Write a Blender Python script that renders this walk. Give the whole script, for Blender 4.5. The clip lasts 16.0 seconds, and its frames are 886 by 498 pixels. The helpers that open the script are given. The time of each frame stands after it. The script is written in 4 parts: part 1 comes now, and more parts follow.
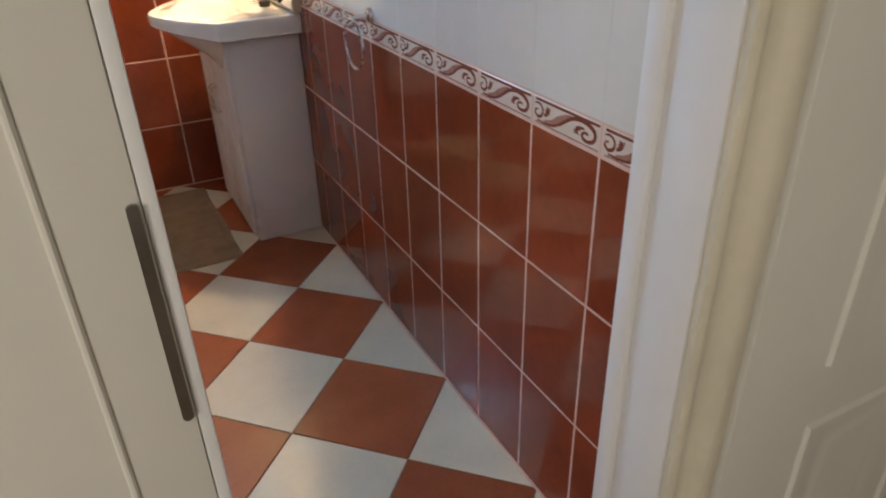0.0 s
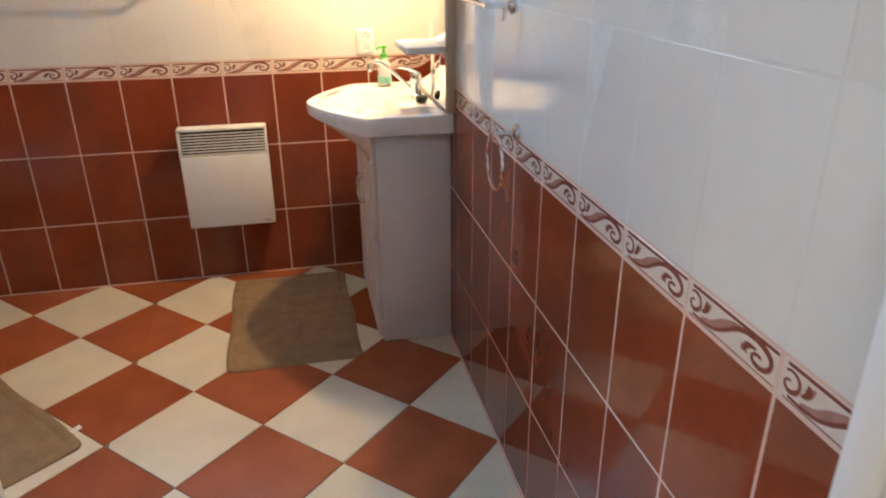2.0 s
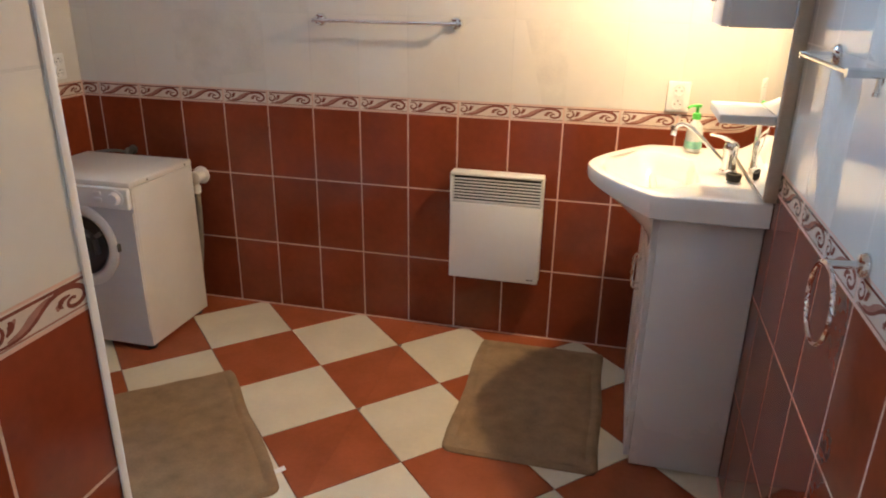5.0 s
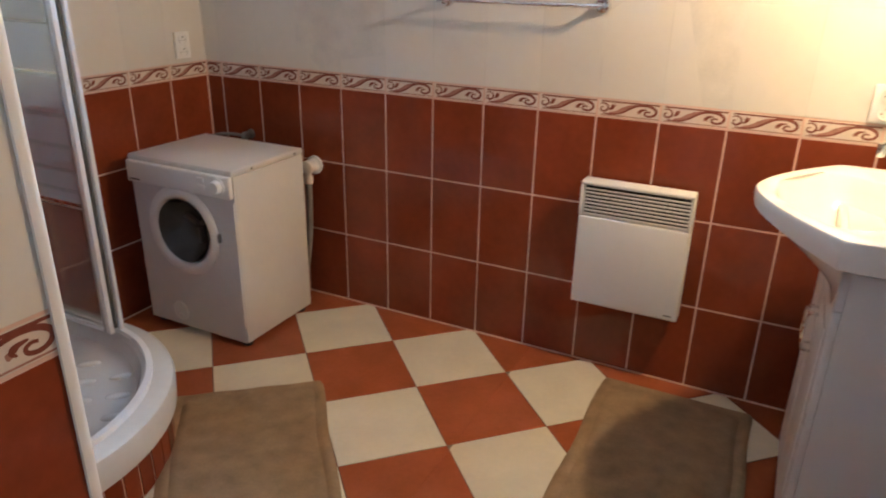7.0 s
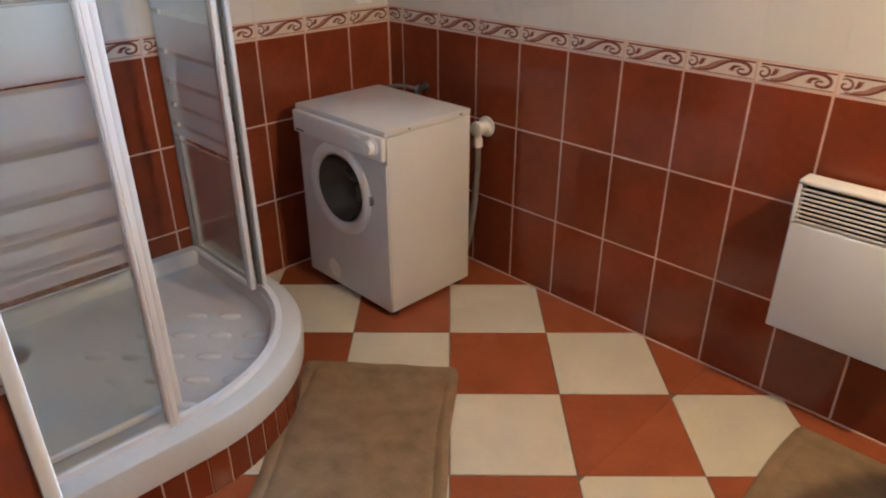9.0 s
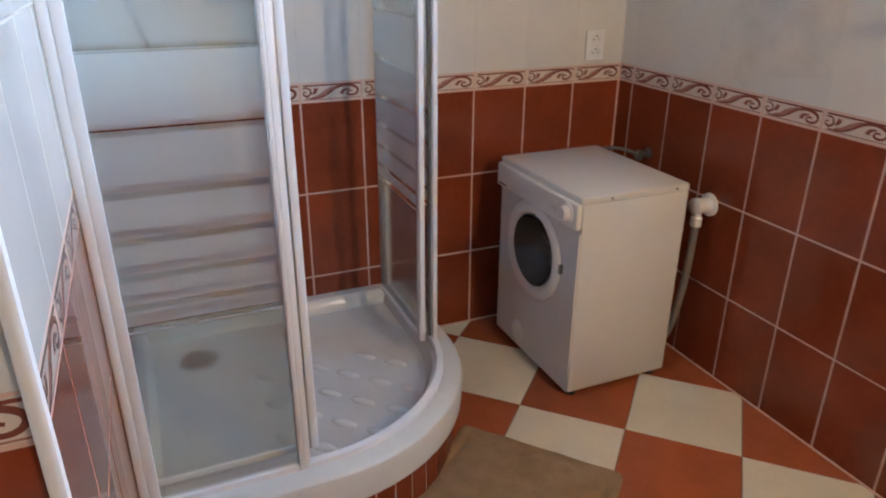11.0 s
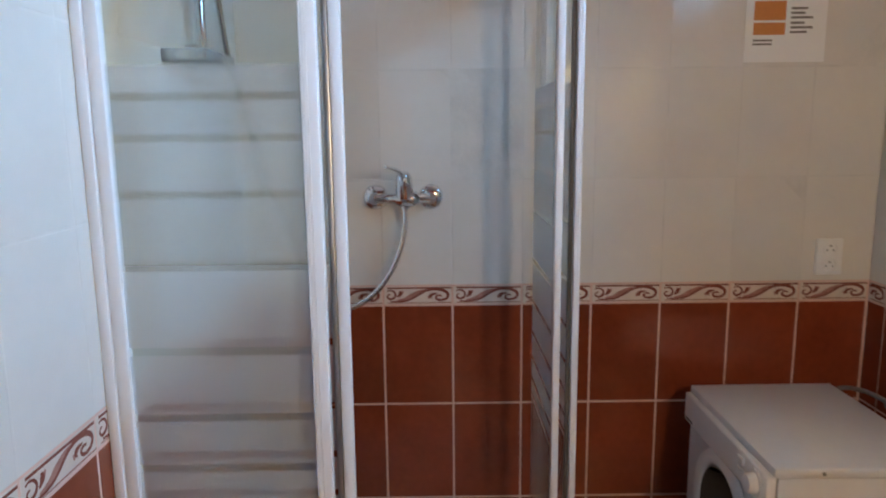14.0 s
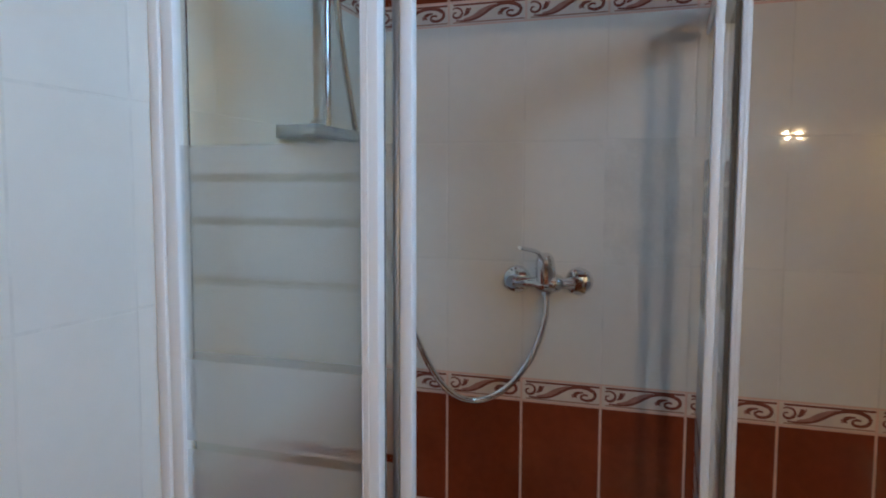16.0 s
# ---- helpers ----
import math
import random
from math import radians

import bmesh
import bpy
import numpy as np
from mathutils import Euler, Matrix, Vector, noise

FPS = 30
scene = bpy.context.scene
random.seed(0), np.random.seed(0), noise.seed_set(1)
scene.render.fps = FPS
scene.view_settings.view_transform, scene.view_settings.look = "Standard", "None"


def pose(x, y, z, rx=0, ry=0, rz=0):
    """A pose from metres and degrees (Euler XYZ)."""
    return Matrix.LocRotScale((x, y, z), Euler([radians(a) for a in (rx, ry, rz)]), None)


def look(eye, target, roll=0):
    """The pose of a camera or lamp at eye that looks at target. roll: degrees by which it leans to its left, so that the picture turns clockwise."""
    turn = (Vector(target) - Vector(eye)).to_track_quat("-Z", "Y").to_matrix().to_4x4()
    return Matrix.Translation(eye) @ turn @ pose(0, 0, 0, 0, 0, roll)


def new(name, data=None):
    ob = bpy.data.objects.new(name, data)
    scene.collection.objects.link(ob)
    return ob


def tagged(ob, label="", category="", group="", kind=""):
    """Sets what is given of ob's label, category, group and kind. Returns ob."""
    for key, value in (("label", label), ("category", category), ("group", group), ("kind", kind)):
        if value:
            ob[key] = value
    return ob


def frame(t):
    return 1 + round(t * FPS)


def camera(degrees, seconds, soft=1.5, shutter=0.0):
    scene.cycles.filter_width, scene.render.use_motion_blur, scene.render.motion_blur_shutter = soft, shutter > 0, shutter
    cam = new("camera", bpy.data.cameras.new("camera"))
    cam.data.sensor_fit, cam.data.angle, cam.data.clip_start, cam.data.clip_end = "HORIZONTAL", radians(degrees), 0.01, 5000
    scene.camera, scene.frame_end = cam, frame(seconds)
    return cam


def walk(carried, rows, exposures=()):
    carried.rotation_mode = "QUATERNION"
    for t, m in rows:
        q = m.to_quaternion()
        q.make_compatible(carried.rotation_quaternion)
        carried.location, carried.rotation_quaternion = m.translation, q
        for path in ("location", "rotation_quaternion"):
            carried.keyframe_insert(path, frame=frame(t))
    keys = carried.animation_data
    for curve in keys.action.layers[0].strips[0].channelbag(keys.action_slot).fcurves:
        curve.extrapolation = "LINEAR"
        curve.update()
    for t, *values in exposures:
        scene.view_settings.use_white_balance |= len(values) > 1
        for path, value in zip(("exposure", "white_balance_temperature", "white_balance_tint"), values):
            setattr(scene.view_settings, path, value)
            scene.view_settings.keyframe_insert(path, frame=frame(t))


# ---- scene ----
cam = camera(65.1, 16.0, soft=1.9, shutter=0.4)
PATH = [
    (0, (-0.048, -0.013, 1.338), (0.736, 1.543, 0.357), -1.6),
    (0.5, (0.011, 0.025, 1.338), (0.657, 1.662, 0.389), -1.3),
    (1, (0.068, 0.087, 1.347), (0.646, 1.784, 0.461), 0.0),
    (1.5, (0.123, 0.167, 1.361), (0.614, 1.91, 0.512), 0.4),
    (2, (0.156, 0.252, 1.38), (0.537, 2.045, 0.581), -0.4),
    (2.5, (0.191, 0.328, 1.391), (0.444, 2.17, 0.653), 0.0),
    (3, (0.251, 0.403, 1.401), (0.323, 2.285, 0.728), -0.2),
    (3.5, (0.283, 0.444, 1.393), (0.189, 2.339, 0.759), 0.1),
    (4, (0.283, 0.51, 1.383), (0.034, 2.375, 0.706), 0.7),
    (4.2, (0.28, 0.547, 1.381), (-0.021, 2.398, 0.686), 0.7),
    (6.3, (0.258, 0.89, 1.356), (-0.357, 2.657, 0.649), 1.8),
    (6.5, (0.247, 0.931, 1.353), (-0.404, 2.686, 0.649), 1.9),
    (7, (0.246, 1.04, 1.337), (-0.581, 2.699, 0.586), 1.1),
    (7.5, (0.248, 1.131, 1.34), (-0.697, 2.685, 0.509), 0.6),
    (8, (0.241, 1.241, 1.334), (-0.818, 2.695, 0.461), 0.6),
    (8.5, (0.231, 1.339, 1.331), (-0.934, 2.701, 0.443), 0.0),
    (9, (0.213, 1.406, 1.337), (-1.062, 2.655, 0.434), -0.2),
    (9.5, (0.197, 1.469, 1.335), (-1.172, 2.599, 0.414), -0.5),
    (9.7, (0.197, 1.502, 1.334), (-1.217, 2.573, 0.41), -0.7),
    (11.8, (0.13, 1.702, 1.34), (-1.67, 2.244, 0.658), 0.6),
    (12, (0.122, 1.73, 1.345), (-1.699, 2.239, 0.694), 0.7),
    (12.5, (0.076, 1.795, 1.355), (-1.79, 2.218, 0.772), 0.9),
    (13, (0.025, 1.863, 1.376), (-1.883, 2.182, 0.87), -1.0),
    (13.5, (-0.016, 1.946, 1.39), (-1.958, 2.151, 0.957), -0.2),
    (14, (-0.053, 2.039, 1.395), (-2.024, 2.049, 1.06), -0.6),
    (14.5, (-0.084, 2.126, 1.408), (-2.059, 1.95, 1.144), -0.6),
    (15, (-0.162, 2.169, 1.404), (-2.123, 1.827, 1.215), -0.2),
    (15.5, (-0.241, 2.209, 1.416), (-2.174, 1.72, 1.263), 0.1),
    (16, (-0.277, 2.229, 1.431), (-2.17, 1.607, 1.27), 0.2),
]
EXPOSURES = [(0.0, -0.06, 6700, 10), (1.0, 0.0, 6730, 10), (2.0, 0.10, 6760, 10), (4.0, 0.0, 6680, 10), (6.5, -0.04, 6540, 10), (9.5, 0.08, 6420, 10), (12.0, -0.16, 5960, 10), (13.5, -0.40, 6150, 10), (14.5, -0.70, 6460, 10), (16.0, -1.11, 6680, 10)]
walk(cam, [(t, look(eye, target, roll)) for t, eye, target, roll in PATH], EXPOSURES)

# ---- light ----
world = bpy.data.worlds.new("sky")
scene.world = world
world.use_nodes = True
wn = world.node_tree
sky = wn.nodes.new("ShaderNodeTexSky")
sky.sky_type, sky.sun_disc = "NISHITA", False
sky.sun_elevation, sky.sun_rotation = radians(38), radians(200)
wn.links.new(sky.outputs[0], wn.nodes["Background"].inputs[0])
wn.nodes["Background"].inputs[1].default_value = 0.12
sun = new("sun", bpy.data.lights.new("sun", "SUN"))
sun.data.energy, sun.data.angle, sun.data.color = 1.0, radians(10), (1.0, 0.95, 0.88)
sun.matrix_world = look((3, -8, 7), (0, 0, 0))


def area(name, m, w, h, watts, color):
    d = bpy.data.lights.new(name, "AREA")
    d.shape, d.size, d.size_y, d.energy, d.color = "RECTANGLE", w, h, watts, color
    ob = new(name, d)
    ob.matrix_world = m
    return ob


# window in the long wall: daylight; two bulbs over the washbasin: warm light; an added lamp inside the unseen hall
# lights door and casing
WX0, WX1, WZ0, WZ1 = -0.90, -0.16, 1.90, 2.46
area("window_daylight", look((-0.56, 4.05, 2.50), (-0.54, 3.40, 2.15)), 1.7, 1.1, 370, (0.34, 0.61, 1.0))
area("hall_fill", look((-1.55, -1.30, 1.45), (0.05, 0.42, 1.30)), 0.85, 1.0, 24, (1.0, 0.95, 0.88))
BULBS = [(0.522, 2.825, 1.765), (0.522, 2.885, 1.765)]
for p in BULBS:
    l = bpy.data.lights.new("bulb_light", "POINT")
    l.energy, l.color, l.shadow_soft_size = 28.0, (1.0, 0.71, 0.40), 0.016
    new("bulb_light", l).matrix_world = pose(p[0], p[1], p[2] - 0.012, 0, 8, 0)

# ---- materials ----


def mat(name, color, rough=0.5, metal=0.0, vary=0.08, scale=6.0, bump=0.0, bscale=60.0, obj=0.0, coat=0.0, second=None, trans=0.0, ior=1.45, spec=0.5):
    m = bpy.data.materials.new(name)
    m.use_nodes = True
    nt = m.node_tree
    n, ln = nt.nodes, nt.links
    b = n["Principled BSDF"]
    b.inputs["Roughness"].default_value, b.inputs["Metallic"].default_value = rough, metal
    b.inputs["Coat Weight"].default_value = coat
    b.inputs["Coat Roughness"].default_value = 0.05
    b.inputs["Transmission Weight"].default_value, b.inputs["IOR"].default_value = trans, ior
    b.inputs["Specular IOR Level"].default_value = spec
    tc = n.new("ShaderNodeTexCoord")
    geo = n.new("ShaderNodeNewGeometry")
    dark = second or tuple(c * (1 - 2.2 * vary) for c in color)
    n1 = n.new("ShaderNodeTexNoise")
    n1.inputs["Scale"].default_value, n1.inputs["Detail"].default_value = scale, 6
    n2 = n.new("ShaderNodeTexNoise")
    n2.inputs["Scale"].default_value, n2.inputs["Detail"].default_value = scale * 9, 4
    ln.new(geo.outputs["Position"], n1.inputs["Vector"])
    ln.new(geo.outputs["Position"], n2.inputs["Vector"])
    add = n.new("ShaderNodeMath")
    add.operation = "MULTIPLY_ADD"
    add.inputs[1].default_value = 0.35
    ln.new(n2.outputs["Fac"], add.inputs[0])
    ln.new(n1.outputs["Fac"], add.inputs[2])
    ramp = n.new("ShaderNodeMapRange")
    ramp.inputs["From Min"].default_value, ramp.inputs["From Max"].default_value = 0.42, 0.92
    ln.new(add.outputs[0], ramp.inputs["Value"])
    mix = n.new("ShaderNodeMix")
    mix.data_type = "RGBA"
    mix.inputs["A"].default_value, mix.inputs["B"].default_value = (*dark, 1), (*color, 1)
    ln.new(ramp.outputs[0], mix.inputs["Factor"])
    out = mix.outputs["Result"]
    if obj:
        info = n.new("ShaderNodeObjectInfo")
        hsv = n.new("ShaderNodeHueSaturation")
        mr = n.new("ShaderNodeMapRange")
        mr.inputs["To Min"].default_value, mr.inputs["To Max"].default_value = 1 - obj, 1 + obj
        ln.new(info.outputs["Random"], mr.inputs["Value"])
        ln.new(mr.outputs[0], hsv.inputs["Value"])
        ln.new(out, hsv.inputs["Color"])
        out = hsv.outputs["Color"]
    ln.new(out, b.inputs["Base Color"])
    if rough > 0.02 and not trans:
        rr = n.new("ShaderNodeMapRange")
        rr.inputs["To Min"].default_value, rr.inputs["To Max"].default_value = rough * 0.8, min(1, rough * 1.25)
        ln.new(n1.outputs["Fac"], rr.inputs["Value"])
        ln.new(rr.outputs[0], b.inputs["Roughness"])
    if bump:
        nb = n.new("ShaderNodeTexNoise")
        nb.inputs["Scale"].default_value, nb.inputs["Detail"].default_value = bscale, 3
        ln.new(geo.outputs["Position"], nb.inputs["Vector"])
        bp = n.new("ShaderNodeBump")
        bp.inputs["Strength"].default_value, bp.inputs["Distance"].default_value = bump, 0.002
        ln.new(nb.outputs["Fac"], bp.inputs["Height"])
        ln.new(bp.outputs[0], b.inputs["Normal"])
    return m


RED = mat("red_glazed_tile", (0.25, 0.050, 0.021), 0.045, vary=0.16, scale=5, bump=0.02, bscale=14, obj=0.10)
WHITE_TILE = mat("cream_white_glazed_tile", (0.72, 0.68, 0.61), 0.03, vary=0.03, scale=4, bump=0.025, bscale=12, obj=0.02)
BORDER = mat("border_cream_glaze", (0.74, 0.62, 0.52), 0.16, vary=0.07, scale=30, obj=0.03)
BORDER_RED = mat("border_red_print", (0.25, 0.075, 0.05), 0.2, vary=0.15, scale=60)
BORDER_PINK = mat("border_pink_print", (0.45, 0.22, 0.17), 0.2, vary=0.15, scale=60)
GROUT = mat("pink_cement_grout", (0.72, 0.47, 0.37), 0.85, vary=0.08, scale=12, bump=0.3, bscale=300)
GROUT_WHITE = mat("pale_grout", (0.70, 0.66, 0.59), 0.85, vary=0.08, scale=12, bump=0.3, bscale=300)
FLOOR_RED = mat("terracotta_floor_tile", (0.37, 0.098, 0.039), 0.23, vary=0.13, scale=7, bump=0.015, bscale=25, obj=0.09, spec=0.3)
FLOOR_CREAM = mat("cream_floor_tile", (0.74, 0.66, 0.50), 0.24, vary=0.06, scale=6, bump=0.015, bscale=25, obj=0.05, spec=0.3)
FLOOR_GROUT = mat("grey_brown_floor_grout", (0.24, 0.16, 0.11), 0.9, vary=0.2, scale=20)
PLASTER = mat("white_plaster", (0.78, 0.76, 0.72), 0.85, vary=0.03, scale=5, bump=0.15, bscale=90)
DOOR_WHITE = mat("cream_white_door_lacquer", (0.72, 0.69, 0.61), 0.38, vary=0.03, scale=3, bump=0.06, bscale=70)
FRAME_WHITE = mat("white_door_frame_paint", (0.78, 0.77, 0.75), 0.35, vary=0.03, scale=4, bump=0.05, bscale=60)
CASING = mat("yellowed_cream_casing_paint", (0.68, 0.62, 0.48), 0.4, vary=0.06, scale=8, bump=0.08, bscale=60)
ENAMEL = mat("white_enamelled_steel", (0.72, 0.71, 0.695), 0.3, vary=0.035, scale=5, bump=0.04, bscale=120)
HEATER_WHITE = mat("white_powder_coat", (0.78, 0.77, 0.74), 0.42, vary=0.025, scale=5, bump=0.08, bscale=260)
CERAMIC = mat("white_sanitary_ceramic", (0.84, 0.83, 0.79), 0.09, vary=0.015, scale=3)
ACRYLIC = mat("white_shower_acrylic", (0.66, 0.65, 0.61), 0.22, vary=0.05, scale=7)
LAMINATE = mat("white_cabinet_foil", (0.76, 0.745, 0.72), 0.28, vary=0.02, scale=3, bump=0.04, bscale=40)
ALU_WHITE = mat("white_lacquered_aluminium", (0.80, 0.80, 0.79), 0.3, vary=0.02, scale=6)
ALU = mat("brushed_aluminium", (0.55, 0.56, 0.56), 0.35, metal=1.0, vary=0.04, scale=20)
CHROME = mat("polished_chrome", (0.78, 0.79, 0.80), 0.07, metal=1.0, vary=0.02, scale=8)
# seal colour darkened to paint the shaded gap between post and stile
SEAL_SHADE = mat("seal_gap_shade", (0.14, 0.14, 0.135), 0.55, vary=0.1, scale=20)
GREY_METAL = mat("grey_satin_metal", (0.30, 0.29, 0.27), 0.36, metal=1.0, vary=0.08, scale=30)
RUBBER = mat("dark_rubber", (0.025, 0.024, 0.022), 0.6, vary=0.1, scale=20)
# near black, puts the shade of gaps into the colour
GAP_SHADE = mat("gap_shade_black", (0.02, 0.018, 0.016), 0.8, vary=0.1, scale=9)
DRUM = mat("dark_door_glass", (0.085, 0.078, 0.072), 0.06, vary=0.1, scale=9)
STEEL_DRUM = mat("perforated_drum_steel", (0.30, 0.30, 0.29), 0.3, metal=1.0, vary=0.1, scale=40)
MAT_CLOTH = mat("olive_brown_cotton_pile", (0.34, 0.225, 0.13), 0.95, vary=0.16, scale=16, bump=1.0, bscale=420, spec=0.1)
GREY_HOSE = mat("grey_ribbed_plastic", (0.26, 0.24, 0.22), 0.5, vary=0.1, scale=30)
PLASTIC = mat("white_plastic", (0.85, 0.84, 0.81), 0.3, vary=0.02, scale=6)
GREEN = mat("green_pump_plastic", (0.10, 0.62, 0.10), 0.3, vary=0.05, scale=20)
LABEL = mat("green_soap_label", (0.34, 0.66, 0.42), 0.4, vary=0.3, scale=60, second=(0.12, 0.42, 0.40))
PAPER = mat("white_paper", (0.84, 0.83, 0.79), 0.5, vary=0.02, scale=6)
ORANGE = mat("orange_print", (0.62, 0.22, 0.04), 0.5, vary=0.08, scale=14)
GREY_PRINT = mat("grey_print", (0.22, 0.19, 0.16), 0.6, vary=0.15, scale=30)
SILICONE = mat("white_silicone", (0.72, 0.70, 0.66), 0.45, vary=0.04, scale=20)
HALL_FLOOR = mat("hall_laminate", (0.34, 0.22, 0.12), 0.4, vary=0.12, scale=6)
BOARD = mat("beige_brown_board_edge", (0.58, 0.48, 0.36), 0.5, vary=0.1, scale=14, bump=0.05, bscale=80)
MIRROR = mat("mirror_silver", (0.88, 0.89, 0.88), 0.015, metal=1.0, vary=0.0, scale=3)
CLEAR = mat("clear_glass", (0.91, 0.955, 0.935), 0.0, trans=1.0, ior=1.2, vary=0.0)
FROST = mat("frosted_glass", (0.84, 0.90, 0.925), 0.28, trans=0.86, ior=1.15, vary=0.02)
MILKY = mat("thin_frosted_glass", (0.83, 0.88, 0.89), 0.21, trans=0.88, ior=1.13, vary=0.02)
SEMI = mat("lightly_frosted_glass", (0.78, 0.80, 0.785), 0.12, trans=0.95, ior=1.12, vary=0.01)
SMOKY = mat("smoky_clear_plastic", (0.80, 0.82, 0.83), 0.12, trans=0.75, ior=1.3, vary=0.02)
SOAP = mat("clear_soap_bottle", (0.93, 0.95, 0.93), 0.12, trans=0.35, ior=1.3, vary=0.02)
BULB = bpy.data.materials.new("glowing_bulb")
BULB.use_nodes = True
BULB.node_tree.nodes["Principled BSDF"].inputs["Emission Color"].default_value = (1.0, 0.85, 0.6, 1)
BULB.node_tree.nodes["Principled BSDF"].inputs["Emission Strength"].default_value = 14
SKYPANEL = bpy.data.materials.new("bright_sky")
SKYPANEL.use_nodes = True
SKYPANEL.node_tree.nodes["Principled BSDF"].inputs["Base Color"].default_value = (0.5, 0.6, 0.75, 1)
SKYPANEL.node_tree.nodes["Principled BSDF"].inputs["Emission Color"].default_value = (0.62, 0.78, 1.0, 1)
SKYPANEL.node_tree.nodes["Principled BSDF"].inputs["Emission Strength"].default_value = 1.6

# ---- building helpers ----


def finish(name, bm, material, smooth=True):
    me = bpy.data.meshes.new(name)
    bmesh.ops.recalc_face_normals(bm, faces=bm.faces)
    bm.to_mesh(me)
    bm.free()
    for m in (material if isinstance(material, (list, tuple)) else [material]):
        me.materials.append(m)
    if smooth:
        me.shade_smooth()
        me.set_sharp_from_angle(angle=radians(38))
    return me


def part(name, bm, material, parent=None, label=""):
    ob = new(name, finish(name, bm, material))
    if parent is not None:
        ob.parent = parent
        ob.matrix_parent_inverse = Matrix.Translation(-parent.location)
    if label:
        ob["label"] = label
    return ob


def thing(name, at, label, category, group="", kind=""):
    ob = new(name)
    ob.location = at
    ob.empty_display_size = 0.05
    return tagged(ob, label, category, group, kind)


def box(bm, x0, x1, y0, y1, z0, z1, bevel=0.0, seg=2, mi=0, m=None):
    vs = [bm.verts.new((x, y, z)) for z in (z0, z1) for y in (y0, y1) for x in (x0, x1)]
    fs = [bm.faces.new([vs[i] for i in q]) for q in ((0, 2, 3, 1), (4, 5, 7, 6), (0, 1, 5, 4), (2, 6, 7, 3), (0, 4, 6, 2), (1, 3, 7, 5))]
    for f in fs:
        f.material_index = mi
    if m is not None:
        for v in vs:
            v.co = m @ v.co
    if bevel:
        es = list({e for f in fs for e in f.edges})
        bmesh.ops.bevel(bm, geom=es, offset=bevel, segments=seg, profile=0.5, affect="EDGES")
    return fs


def boxed(*a, **k):
    bm = bmesh.new()
    box(bm, *a, **k)
    return bm


def prism(bm, outline, z0, z1, mi=0, cap=True):
    lo = [bm.verts.new((x, y, z0)) for x, y in outline]
    hi = [bm.verts.new((x, y, z1)) for x, y in outline]
    n = len(outline)
    fs = [bm.faces.new((lo[i], lo[(i + 1) % n], hi[(i + 1) % n], hi[i])) for i in range(n)]
    if cap:
        fs += [bm.faces.new(hi), bm.faces.new(lo[::-1])]
    for f in fs:
        f.material_index = mi
    return lo, hi


def lathe(bm, profile, m=None, seg=24, mi=0):
    """Turns (radius, height) pairs round z, then moves by m."""
    rings = []
    for r, z in profile:
        if r < 1e-6:
            rings.append([bm.verts.new((0, 0, z))])
        else:
            rings.append([bm.verts.new((r * math.cos(2 * math.pi * i / seg), r * math.sin(2 * math.pi * i / seg), z)) for i in range(seg)])
    for a, b in zip(rings, rings[1:]):
        for i in range(seg):
            j = (i + 1) % seg
            if len(a) == 1 and len(b) > 1:
                f = bm.faces.new((a[0], b[i], b[j]))
            elif len(b) == 1 and len(a) > 1:
                f = bm.faces.new((a[i], a[j], b[0]))
            elif len(a) > 1:
                f = bm.faces.new((a[i], a[j], b[j], b[i]))
            else:
                continue
            f.material_index = mi
    if m is not None:
        for r in rings:
            for v in r:
                v.co = m @ v.co
    return rings


def smooth_path(pts, steps=8):
    pts = [Vector(p) for p in pts]
    out = []
    for i in range(len(pts) - 1):
        p0, p1, p2, p3 = pts[max(i - 1, 0)], pts[i], pts[i + 1], pts[min(i + 2, len(pts) - 1)]
        for s in range(steps):
            t = s / steps
            out.append(0.5 * ((2 * p1) + (p2 - p0) * t + (2 * p0 - 5 * p1 + 4 * p2 - p3) * t * t + (3 * p1 - p0 - 3 * p2 + p3) * t ** 3))
    return out + [pts[-1]]


def tube(bm, path, radius, seg=10, ripple=0.0, mi=0, flat=1.0):
    path = [Vector(p) for p in path]
    rings = []
    up = Vector((0.13, 0.27, 0.95))
    for i, p in enumerate(path):
        d = (path[min(i + 1, len(path) - 1)] - path[max(i - 1, 0)]).normalized()
        a = d.cross(up).normalized()
        b = a.cross(d).normalized()
        r = (radius[i] if isinstance(radius, (list, tuple)) else radius) * (1 + (ripple if i % 2 else -ripple))
        rings.append([bm.verts.new(p + r * (math.cos(2 * math.pi * k / seg) * a + flat * math.sin(2 * math.pi * k / seg) * b)) for k in range(seg)])
    for a, b in zip(rings, rings[1:]):
        for k in range(seg):
            bm.faces.new((a[k], a[(k + 1) % seg], b[(k + 1) % seg], b[k])).material_index = mi
    bm.faces.new(rings[0][::-1]).material_index = mi
    bm.faces.new(rings[-1]).material_index = mi


def axis_to(normal, at):
    """A frame at a place whose z runs along the normal."""
    return Matrix.Translation(at) @ Vector(normal).to_track_quat("Z", "Y").to_matrix().to_4x4()


# ---- the room: plan in metres ----
XL, XR, YP, YB, XP, YD = -2.003, 0.672, 1.493, 3.278, -0.488, 0.510
CEIL = 2.55
T = 0.008  # tile thickness


def slab(name, x0, x1, y0, y1, z0, z1, material, label, category="wall"):
    return tagged(part(name, boxed(x0, x1, y0, y1, z0, z1), material), label, category, kind="structure")


